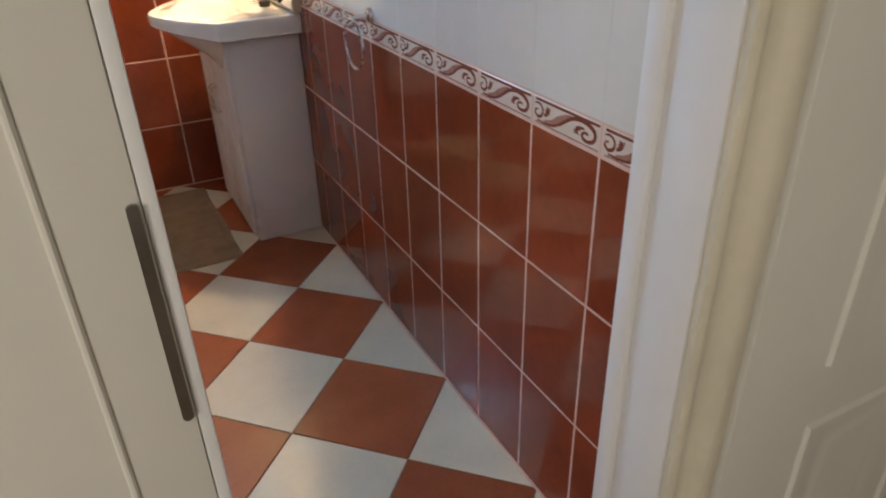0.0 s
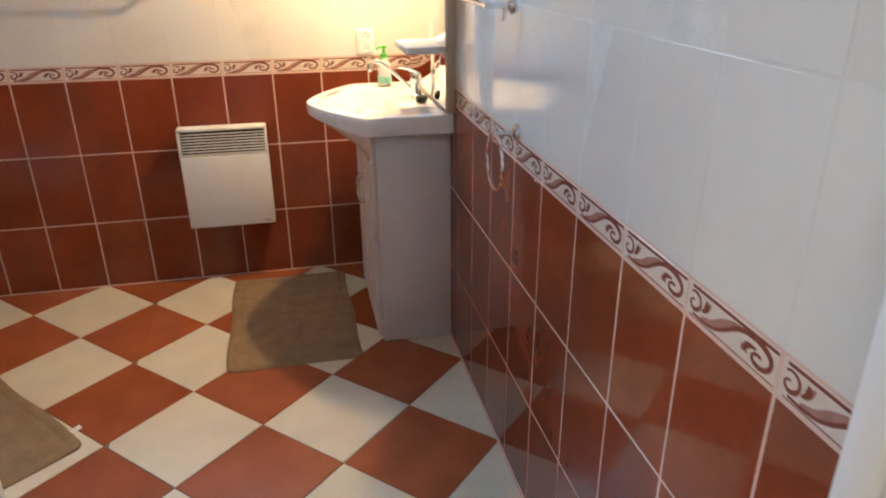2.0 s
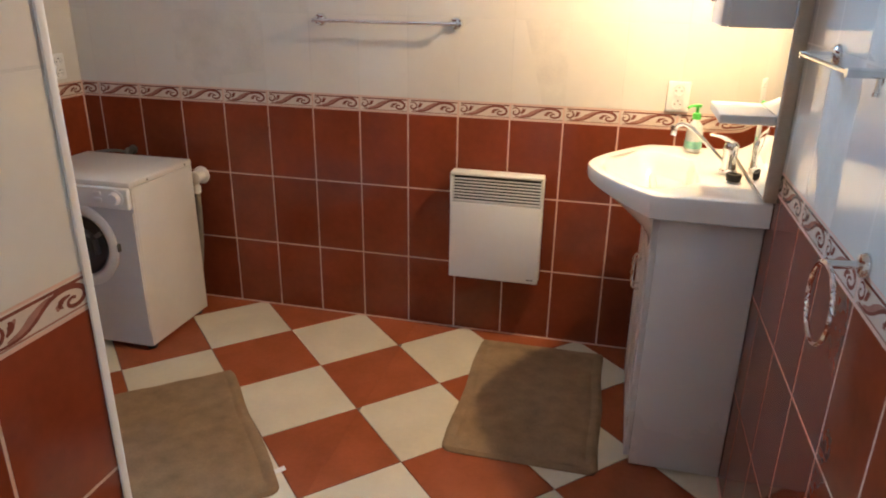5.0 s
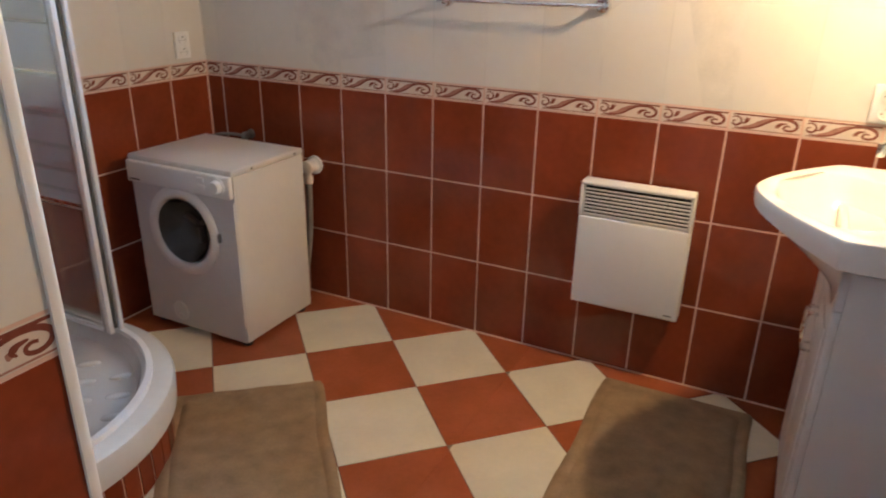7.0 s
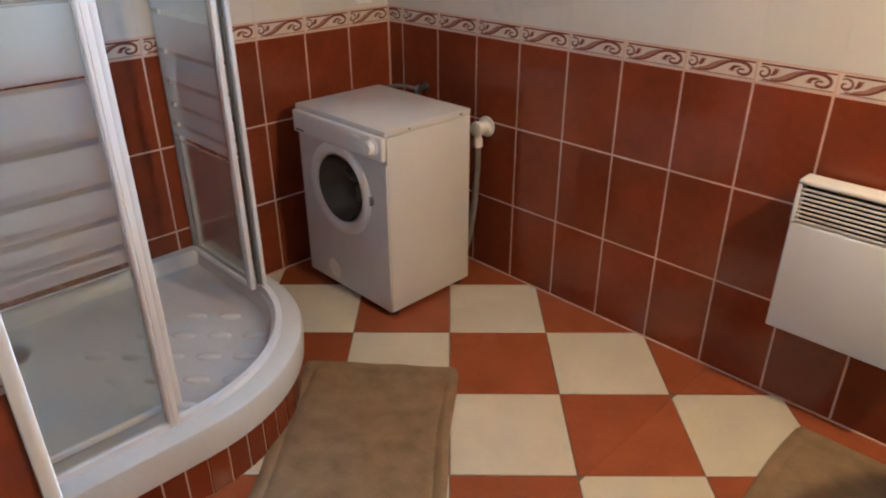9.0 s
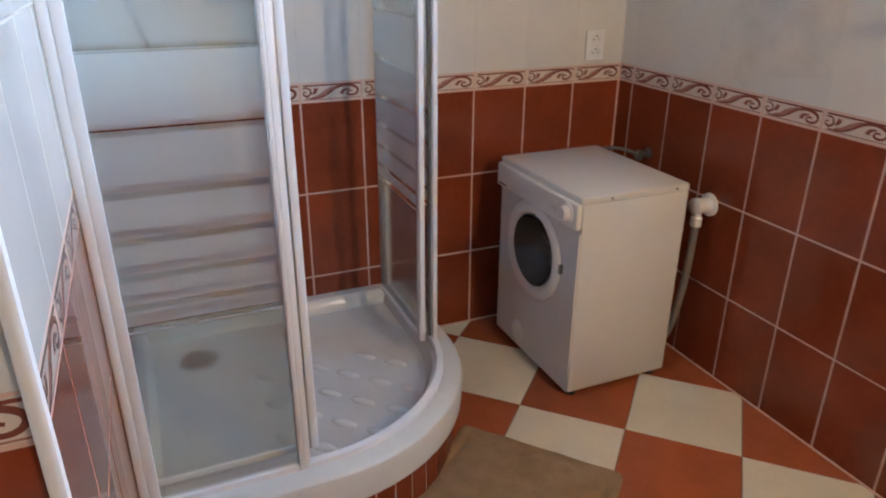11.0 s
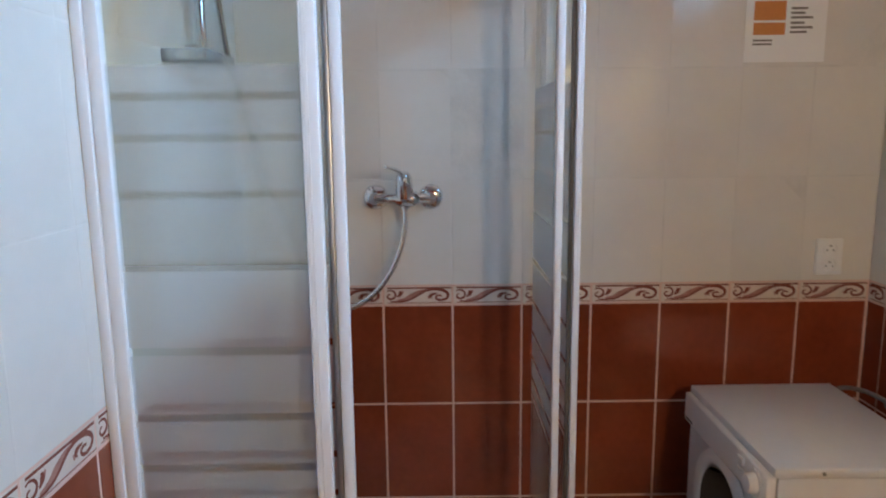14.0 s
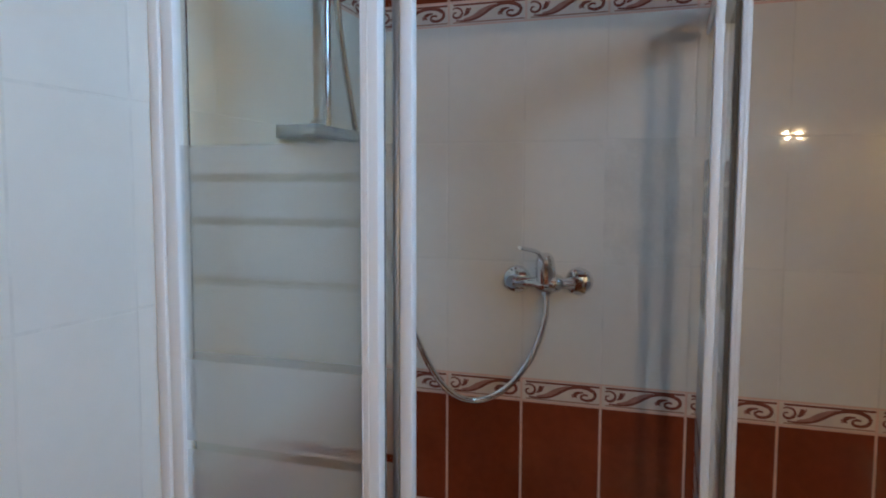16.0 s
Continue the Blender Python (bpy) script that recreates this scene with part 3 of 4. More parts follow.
    for y in (y0 + 0.10, y1 - 0.05):
        bm = bmesh.new()
        lathe(bm, [(0.0045, 0), (0.0045, 0.002), (0, 0.003)], axis_to((1, 0, 0), (x1 + 0.0018, y, zt - 0.012)), 10)
        part("screw", bm, GREY_METAL, h)
    # grooves pressed in the side
    bm = bmesh.new()
    for y in (y0 + 0.018,):
        tube(bm, [(x1 + 0.0002, y, 0.05), (x1 + 0.0002, y, zt - 0.05)], 0.0012, 6)
    part("side_seam", bm, ENAMEL, h)


washing_machine()

# pipes behind the machine
dr = thing("drain_outlet", (-1.447, YB, 0.575), "white wall drain outlet with a hanging grey hose", "drain outlet")
bm = bmesh.new()
lathe(bm, [(0.038, 0), (0.038, 0.006), (0.027, 0.009), (0.024, 0.018), (0.024, 0.045), (0.028, 0.047), (0.028, 0.062), (0.022, 0.066), (0, 0.067)], axis_to((0, -1, 0), (-1.462, YB - 0.0005, 0.580)), 28)
lathe(bm, [(0.014, 0), (0.014, -0.02), (0.018, -0.021), (0.018, -0.05), (0.012, -0.054), (0.0, -0.054)], Matrix.Translation((-1.465, YB - 0.045, 0.562)), 18)
part("outlet", bm, PLASTIC, dr)
bm = bmesh.new()
tube(bm, smooth_path([(-1.465, YB - 0.045, 0.514), (-1.465, YB - 0.048, 0.40), (-1.472, YB - 0.055, 0.25), (-1.49, YB - 0.075, 0.10), (-1.54, YB - 0.085, 0.06), (-1.60, YB - 0.10, 0.10), (-1.62, YB - 0.135, 0.2), (-1.62, YB - 0.149, 0.26)], 14), 0.0125, 12, 0.05)
part("hose", bm, GREY_HOSE, dr)
sp = thing("supply_tap", (-1.80, YB, 0.715), "grey metal supply tap and inlet hose above the washing machine", "tap")
bm = bmesh.new()
tube(bm, [(-1.79, YB - 0.001, 0.670), (-1.79, YB - 0.055, 0.670)], 0.010, 12)
lathe(bm, [(0, 0), (0.018, 0), (0.02, 0.01), (0.014, 0.018), (0, 0.018)], axis_to((1, 0, 0), (-1.785, YB - 0.05, 0.670)), 14)
lathe(bm, [(0.020, 0), (0.020, 0.004), (0.012, 0.008), (0, 0.008)], axis_to((0, -1, 0), (-1.79, YB - 0.0005, 0.670)), 18)
part("valve", bm, GREY_METAL, sp)
bm = bmesh.new()
tube(bm, smooth_path([(-1.79, YB - 0.05, 0.670), (-1.84, YB - 0.06, 0.674), (-1.90, YB - 0.07, 0.668), (-1.955, YB - 0.09, 0.650), (-1.965, YB - 0.13, 0.61), (-1.93, YB - 0.14, 0.54)], 10), 0.0065, 10, 0.04)
part("hose", bm, GREY_HOSE, sp)

# ---- shower ----
CX, CY = XL, 1.481


def quadrant(e, r, inset=0.0, n=20):
    """Outline of a quadrant tray in the corner of the shower: side e, front arc r."""
    c = e - r
    pts = [(CX + inset, CY + inset), (CX + e, CY + inset)]
    pts += [(CX + c + r * math.cos(a), CY + c + r * math.sin(a)) for a in [i * math.pi / 2 / n for i in range(n + 1)]]
    pts += [(CX + inset, CY + e)]
    return pts


def shower_tray():
    h = thing("shower_tray", (CX + 0.4, CY + 0.4, 0), "white quadrant shower tray with raised foot bumps on a tiled plinth", "shower tray")
    n = 20

    def lap(bm, data):
        rings = []
        for e, r, ins, z in data:
            rings.append([bm.verts.new((x, y, z)) for x, y in quadrant(e, r, ins, n)])
        for a, b in zip(rings, rings[1:]):
            k = len(a)
            for i in range(k):
                bm.faces.new((a[i], a[(i + 1) % k], b[(i + 1) % k], b[i]))
        return rings

    bm = bmesh.new()
    rings = lap(bm, [(0.900, 0.49, 0.001, 0.128), (0.918, 0.505, 0.001, 0.136), (0.921, 0.505, 0.001, 0.205), (0.917, 0.503, 0.001, 0.222), (0.906, 0.497, 0.001, 0.230), (0.850, 0.460, 0.036, 0.230), (0.842, 0.456, 0.040, 0.226), (0.826, 0.446, 0.055, 0.182), (0.805, 0.436, 0.075, 0.172)])
    bm.faces.new(rings[-1])
    bm.faces.new(rings[0][::-1])
    part("tray", bm, ACRYLIC, h)
    for i in range(6):
        for j in range(6):
            x, y = CX + 0.36 + 0.075 * i, CY + 0.36 + 0.075 * j
            if math.hypot(i - 2, j - 2) > 3.4 or (i + j) % 2:
                continue
            bm = bmesh.new()
            lathe(bm, [(0.025, 0.1715), (0.022, 0.1765), (0.014, 0.1805), (0, 0.182)], Matrix.Translation((x, y, 0)) @ Matrix.Rotation(0.8, 4, "Z") @ Matrix.Diagonal((1.5, 0.7, 1, 1)), 16)
            part("foot_bump", bm, ACRYLIC, h)
    bm = bmesh.new()
    lathe(bm, [(0.058, 0.1718), (0.058, 0.176), (0.052, 0.178), (0.02, 0.1785), (0, 0.1785)], Matrix.Translation((CX + 0.185, CY + 0.185, 0)), 28)
    part("drain_cover", bm, ALU, h, "grey metal drain cover")
    bm = bmesh.new()
    prism(bm, quadrant(0.896, 0.488, 0.001, n), 0.0005, 0.1275)
    part("plinth", bm, GROUT, h)
    # small upright tiles round the plinth
    c, r = 0.896 - 0.488, 0.488
    spots = []
    y = CY + 0.03
    while y < CY + c:
        spots.append((CX + 0.896, y, 0))
        y += 0.0585
    k = int(r * math.pi / 2 / 0.0585)
    for i in range(k):
        a = (i + 0.5) * math.pi / 2 / k
        spots.append((CX + c + r * math.cos(a), CY + c + r * math.sin(a), a))
    x = CX + c - 0.03
    while x > CX + 0.02:
        spots.append((x, CY + 0.896, math.pi / 2))
        x -= 0.0585
    bm = bmesh.new()
    box(bm, -0.001, 0.0022, -0.0268, 0.0268, 0.003, 0.126, 0.0008, 1)
    me = finish("plinth_tile", bm, RED)
    for x, y, a in spots:
        ob = new("plinth_tile", me)
        ob.parent = h
        ob.matrix_parent_inverse = Matrix.Translation(-h.location)
        ob.matrix_basis = pose(x, y, 0, 0, 0, math.degrees(a))
    return h


shower_tray()
# height bands of the glass: frosted between narrow clear stripes
CLEAR_AT = [0.665, 0.708, 0.770, 0.842, 0.931, 1.045, 1.184, 1.299, 1.388, 1.452]
Z0, Z1, ZF = 0.246, 1.815, 1.500


def glass_bands():
    out = [(Z0, 0.655, 2)]
    z = 0.655
    for c in CLEAR_AT:
        w = 0.007 if c < 1.1 else 0.006
        if c - w > z + 0.002:
            out.append((z, c - w, 0 if z < 1.1 else 3))
        out.append((c - w, c + w, 1 if c < 1.1 else 2))
        z = c + w
    out += [(z, ZF, 3), (ZF, Z1, 1)]
    return out


def glass_panel(name, h, p, q):
    """A striped pane that stands on the line from p to q."""
    d = Vector((q[0] - p[0], q[1] - p[1], 0))
    m = Matrix.Translation((p[0], p[1], 0)) @ Matrix.Rotation(math.atan2(d.y, d.x), 4, "Z")
    bm = bmesh.new()
    for a, b, k in glass_bands():
        box(bm, 0, d.length, -0.0025, 0.0025, a, b, mi=k, m=m)
    # no inner faces between the bands
    bmesh.ops.remove_doubles(bm, verts=bm.verts, dist=1e-5)
    inner = [f for f in bm.faces if abs(f.calc_area() - d.length * 0.005) < 1e-6 and abs(f.normal.z) > 0.5 and Z0 + 0.01 < f.calc_center_median().z < Z1 - 0.01]
    bmesh.ops.delete(bm, geom=inner, context="FACES_ONLY")
    ob = part(name, bm, [FROST, CLEAR, SEMI, MILKY], h, "glass pane with frosted stripes")
    ob.visible_shadow = False
    return ob


def bar(h, name, x0, x1, y0, y1, z0, z1, material=ALU_WHITE):
    return part(name, boxed(x0, x1, y0, y1, z0, z1, bevel=0.0025), material, h)


def enclosure():
    h = thing("shower_enclosure", (CX + 0.6, CY + 0.6, 0.23), "quadrant shower enclosure with white profiles, striped frosted glass and open doors", "shower enclosure")
    X, Y = CX + 0.860, CY + 0.860  # fixed panels stand in these planes
    z0, z1 = 0.2305, 1.85
    # wall profiles: a channel on the tiles and a narrower leg that holds the pane
    bar(h, "wall_profile", X - 0.016, X + 0.016, CY + 0.0125, CY + 0.030, z0, z1)
    bar(h, "wall_profile", X - 0.011, X + 0.011, CY + 0.0305, CY + 0.052, z0 + 0.0005, z1)
    bar(h, "wall_profile", CX + 0.0005, CX + 0.022, Y - 0.016, Y + 0.016, z0, z1)
    bar(h, "wall_profile", CX + 0.0225, CX + 0.045, Y - 0.011, Y + 0.011, z0 + 0.0005, z1)
    # posts at the ends of the fixed panels, with a groove and a seal behind, coloured dark as the shaded gap to the
    # door stile
    bar(h, "post", X - 0.012, X + 0.011, CY + 0.349, CY + 0.3755, z0, z1)
    bar(h, "post_rib", X + 0.0111, X + 0.013, CY + 0.352, CY + 0.361, z0 + 0.001, z1 - 0.001)
    bar(h, "seal", X - 0.021, X - 0.0125, CY + 0.362, CY + 0.3745, z0 + 0.02, z1 - 0.06, SEAL_SHADE)
    bar(h, "post", CX + 0.432, CX + 0.458, Y - 0.010, Y + 0.006, z0, z1)
    bar(h, "post_rib", CX + 0.4585, CX + 0.460, Y - 0.008, Y - 0.001, z0 + 0.001, z1 - 0.001)
    bar(h, "seal", CX + 0.436, CX + 0.450, Y - 0.019, Y - 0.0105, z0 + 0.02, z1 - 0.06, SEAL_SHADE)
    glass_panel("fixed_pane", h, (X, CY + 0.051), (X, CY + 0.350))
    glass_panel("fixed_pane", h, (CX + 0.044, Y), (CX + 0.433, Y))
    # curved rails below and above
    for za, zb in ((z0, z0 + 0.016), (z1 - 0.045, z1)):
        bm = bmesh.new()
        n, c, r = 24, 0.40, 0.46
        arc = [(CX + 0.860, CY + 0.046)] + [(CX + c + r * math.cos(i * math.pi / 2 / n), CY + c + r * math.sin(i * math.pi / 2 / n)) for i in range(n + 1)] + [(CX + 0.046, CY + 0.860)]
        w = 0.009 if za == z0 else 0.02
        rings = []
        for i, (x, y) in enumerate(arc):
            a, b = Vector(arc[max(i - 1, 0)]), Vector(arc[min(i + 1, len(arc) - 1)])
            t = (b - a).normalized()
            nx, ny = t.y, -t.x
            rings.append([bm.verts.new(v) for v in ((x - nx * w, y - ny * w, za), (x + nx * w, y + ny * w, za), (x + nx * w, y + ny * w, zb), (x - nx * w, y - ny * w, zb))])
        for a, b in zip(rings, rings[1:]):
            for i in range(4):
                bm.faces.new((a[i], a[(i + 1) % 4], b[(i + 1) % 4], b[i]))
        bm.faces.new(rings[0])
        bm.faces.new(rings[-1][::-1])
        part("rail", bm, ALU_WHITE, h)
    # sliding doors pushed back behind the fixed panels
    for k in (0, 1):
        def xy(u, v):
            return (CX + 0.860 + v, CY + u) if k == 0 else (CX + u, CY + 0.860 + v)
        d0, d1, v = ((0.030, 0.406, -0.046), (0.078, 0.466, -0.044))[k]
        hw = (0.010, 0.008)[k]
        for u0, u1, nm, mt in ((d0, d0 + 0.004, "door_stile", ALU), (d1 - 0.030, d1 - 0.0195, "door_stile_channel", ALU), (d1 - 0.019, d1, "door_stile", ALU_WHITE)):
            t = 0.002 if u0 == d0 else hw
            a, b = xy(u0, v - t), xy(u1, v + t)
            bar(h, nm, min(a[0], b[0]), max(a[0], b[0]), min(a[1], b[1]), max(a[1], b[1]), z0 + 0.018, z1 - 0.050, mt)
        for a0, a1 in ((z0 + 0.018, z0 + 0.034), (z1 - 0.075, z1 - 0.051)):
            a, b = xy(d0 + 0.0065, v - 0.006), xy(d1 - 0.0305, v + 0.006)
            bar(h, "door_rail", min(a[0], b[0]), max(a[0], b[0]), min(a[1], b[1]), max(a[1], b[1]), a0, a1)
        glass_panel("door_pane", h, xy(d0 + 0.004, v), xy(d1 - 0.028, v))
    return h


enclosure()


def shower_mixer():
    z = 1.214
    yl, yr, x = 1.862, 2.016, XL
    h = thing("shower_mixer", (x, 1.94, z), "chrome wall mounted shower mixer with a lever and flexible hose", "shower mixer")
    for y in (yl, yr):
        bm = bmesh.new()
        lathe(bm, [(0.034, 0), (0.035, 0.004), (0.031, 0.015), (0.017, 0.022), (0.0, 0.022)], axis_to((1, 0, 0), (x + 0.0005, y, z)), 28)
        lathe(bm, [(0.013, 0.018), (0.013, 0.045), (0.016, 0.046), (0.016, 0.062), (0, 0.062)], axis_to((1, 0, 0), (x, y, z)), 18)
        part("rosette", bm, CHROME, h)
    bm = bmesh.new()
    lathe(bm, [(0, 0), (0.012, 0.001), (0.0135, 0.02), (0.0135, 0.055), (0.024, 0.07), (0.026, 0.10), (0.019, 0.118), (0.0135, 0.124), (0.0135, 0.152), (0, 0.154)], axis_to((0, 1, 0), (x + 0.056, yl, z)), 22)
    lathe(bm, [(0, -0.028), (0.013, -0.028), (0.014, -0.01), (0.0, -0.008)], Matrix.Translation((x + 0.056, 1.945, z)), 16)
    part("body", bm, CHROME, h)
    bm = bmesh.new()
    lathe(bm, [(0.024, 0.0), (0.0235, 0.035), (0.021, 0.058), (0.014, 0.068), (0, 0.07)], Matrix.Translation((x + 0.060, 1.945, z + 0.006)) @ pose(0, 0, 0, 0, 18, 0), 22)
    tube(bm, smooth_path([(x + 0.085, 1.945, z + 0.058), (x + 0.11, 1.932, z + 0.078), (x + 0.14, 1.915, z + 0.087), (x + 0.168, 1.902, z + 0.092)], 5), [0.014, 0.013, 0.012, 0.011, 0.011, 0.0105, 0.010, 0.010, 0.0095, 0.009, 0.009, 0.0085, 0.008, 0.008, 0.0075, 0.006], 12, flat=0.55)
    part("lever", bm, CHROME, h)
    bm = bmesh.new()
    tube(bm, smooth_path([(x + 0.056, 1.945, z - 0.026), (x + 0.060, 1.943, z - 0.09), (x + 0.075, 1.915, z - 0.18), (x + 0.095, 1.86, z - 0.255), (x + 0.115, 1.79, z - 0.29), (x + 0.16, 1.725, z - 0.255), (-1.800, 1.672, 1.070), (-1.768, 1.615, 1.260), (-1.750, 1.588, 1.400), (-1.722, 1.572, 1.470), (-1.690, 1.562, 1.565), (-1.645, 1.556, 1.720), (-1.612, 1.558, 1.840), (-1.600, 1.572, 2.000), (-1.632, 1.581, 2.088)], 22), 0.0075, 10, 0.045)
    part("hose", bm, CHROME, h)


shower_mixer()


def slide_rail():
    x, y = -1.618, 1.529
    h = thing("shower_slide_rail", (x, YP, 1.9), "chrome shower slide rail with hand shower and grey soap dish", "slide rail")
    bm = bmesh.new()
    tube(bm, [(x, y, 1.545), (x, y, 2.20)], 0.010, 16)
    part("rail", bm, CHROME, h)
    for z in (1.575, 2.185):
        bm = bmesh.new()
        tube(bm, [(x, YP + 0.001, z), (x, y + 0.004, z)], 0.012, 14)
        part("bracket", bm, CHROME, h)
    bm = bmesh.new()
    box(bm, x - 0.045, x + 0.145, y - 0.036, y + 0.055, 1.536, 1.542, 0.002)
    for a, b, c, d in ((x - 0.045, x + 0.145, y - 0.036, y - 0.031), (x - 0.045, x + 0.145, y + 0.050, y + 0.055), (x - 0.045, x - 0.040, y - 0.0308, y + 0.0498), (x + 0.140, x + 0.145, y - 0.0308, y + 0.0498)):
        box(bm, a, b, c, d, 1.5422, 1.562, 0.001)
    box(bm, x - 0.016, x + 0.016, y - 0.014, y + 0.0138, 1.5425, 1.566, 0.004)
    part("soap_dish", bm, SMOKY, h, "grey see-through soap dish")
    bm = bmesh.new()
    lathe(bm, [(0, -0.03), (0.017, -0.028), (0.019, 0), (0.017, 0.028), (0, 0.03)], Matrix.Translation((x, y, 2.09)), 16)
    tube(bm, [(x, y, 2.09), (x, y + 0.05, 2.10)], 0.012, 12)
    part("slider", bm, CHROME, h)
    bm = bmesh.new()
    tube(bm, smooth_path([(x - 0.015, y + 0.052, 2.09), (x - 0.005, y + 0.062, 2.15), (x, y + 0.085, 2.22)], 6), 0.012, 12)
    lathe(bm, [(0, 0), (0.030, 0.004), (0.034, 0.014), (0.026, 0.026), (0, 0.032)], axis_to((0, -0.8, 0.5), (x, y + 0.10, 2.225)), 20)
    part("hand_shower", bm, CHROME, h)


slide_rail()

# ---- washbasin and what belongs to it ----


def vanity():
    x0, x1, y0, y1, zt = 0.392, XR - 0.002, 2.530, 3.080, 0.800
    h = thing("vanity_cabinet", ((x0 + x1) / 2, (y0 + y1) / 2, 0), "narrow white vanity cabinet standing under the washbasin", "cabinet")
    part("body", boxed(x0 + 0.018, x1, y0, y1, 0.004, zt, bevel=0.002), LAMINATE, h)
    ym = (y0 + y1) / 2
    part("fascia", boxed(x0, x0 + 0.0178, y0 + 0.0005, y1 - 0.0005, 0.703, zt, bevel=0.002), LAMINATE, h)
    # near-black strip paints the shade in the gap below the cabinet
    part("plinth", boxed(x0 + 0.03, x0 + 0.05, y0 + 0.004, y1 - 0.004, 0.0, 0.0038), GAP_SHADE, h)
    for a, b in ((y0 + 0.002, ym - 0.0015), (ym + 0.0015, y1 - 0.002)):
        bm = bmesh.new()
        box(bm, x0, x0 + 0.0175, a, b, 0.03, 0.70, 0.003, 2)
        d = part("door", bm, LAMINATE, h)
        bm = bmesh.new()
        box(bm, x0 - 0.004, x0 - 0.0002, a + 0.045, b - 0.045, 0.09, 0.64, 0.003, 2)
        part("raised_panel", bm, LAMINATE, d)
        yk = b - 0.022 if b < ym else a + 0.022
        bm = bmesh.new()
        tube(bm, smooth_path([(x0 - 0.0002, yk, 0.58), (x0 - 0.022, yk, 0.575), (x0 - 0.026, yk, 0.53), (x0 - 0.022, yk, 0.485), (x0 - 0.0002, yk, 0.48)], 5), 0.0045, 8)
        part("handle", bm, CHROME, d)


vanity()


def basin():
    yc = 2.808
    h = thing("washbasin", (0.5, yc, 0.80), "white ceramic washbasin with a bowed front on the vanity cabinet", "washbasin")
    xw, xc, tip, hw = XR - 0.002, 0.376, 0.198, 0.325

    def outline(s, back=0.0, drop=0.0):
        """Rim outline: straight sides, rounded shoulders and a bowed front; s shrinks it."""
        pts = []
        w = hw - s
        pts.append((xw - back, yc - w))
        pts.append((xc + 0.03 + s, yc - w))
        n = 26
        for i in range(n + 1):
            t = -1 + 2 * i / n
            # bow of the front: flat shoulders with a round nose
            k = (1 - abs(t) ** 1.63)
            x = xc + s * (0.25) - (xc - tip) * k + s * 0.8
            pts.append((x, yc + t * (w - 0.004)))
        pts.append((xc + 0.03 + s, yc + w))
        pts.append((xw - back, yc + w))
        return pts

    def ring(bm, s, z, back=0.0, pull=0.0):
        return [bm.verts.new((x, y, z + pull * max(0, (xc - x) / (xc - tip)))) for x, y in outline(s, back)]

    bm = bmesh.new()
    rs = [ring(bm, 0.010, 0.803, 0, 0.024), ring(bm, 0.002, 0.807, 0, 0.024), ring(bm, 0.0, 0.835, 0, 0.008), ring(bm, -0.001, 0.861), ring(bm, 0.002, 0.868), ring(bm, 0.009, 0.871), ring(bm, 0.030, 0.868, 0.012)]
    for a, b in zip(rs, rs[1:]):
        k = len(a)
        for i in range(k):
            bm.faces.new((a[i], a[(i + 1) % k], b[(i + 1) % k], b[i]))
    # deck with an oval bowl let into it
    n = len(rs[-1])
    cx, rx, ry = 0.392, 0.150, 0.235
    top = rs[-1]
    rings = []
    for q, (sc, z) in enumerate(((1.0, 0.866), (0.97, 0.861), (0.90, 0.835), (0.74, 0.79), (0.5, 0.762), (0.18, 0.752))):
        row = []
        for v in top:
            a = math.atan2((v.co.y - yc) / ry, (v.co.x - cx) / rx)
            row.append(bm.verts.new((cx + sc * rx * math.cos(a), yc + sc * ry * math.sin(a), z)))
        rings.append(row)
    seq = [top] + rings
    for a, b in zip(seq, seq[1:]):
        for i in range(n):
            bm.faces.new((a[i], a[(i + 1) % n], b[(i + 1) % n], b[i]))
    bm.faces.new(rings[-1])
    part("bowl", bm, CERAMIC, h)
    # the belly under the bowed front
    bm = bmesh.new()
    prev = None
    for s, z, pull in ((0.010, 0.8032, 0.0), (0.02, 0.785, 0.14), (0.04, 0.75, 0.40), (0.07, 0.715, 0.66), (0.11, 0.69, 0.92)):
        row = [bm.verts.new((min(x + pull * max(0, 0.40 - x), 0.391), y, z + (0.024 * (1 - pull) * max(0, (xc - x) / (xc - tip))))) for x, y in outline(s)[2:-2]]
        if prev:
            for i in range(len(row) - 1):
                bm.faces.new((prev[i], prev[i + 1], row[i + 1], row[i]))
        prev = row
    part("belly", bm, CERAMIC, h)
    part("overflow_ring", rosette(axis_to((0.8, 0, 0.6), (0.251, yc, 0.825)), 0.010, 0.004), CHROME, h)
    bm = bmesh.new()
    lathe(bm, [(0.022, 0.7525), (0.022, 0.757), (0.008, 0.758), (0, 0.7575)], Matrix.Translation((0.392, yc, 0)), 20)
    part("drain", bm, CHROME, h)


basin()


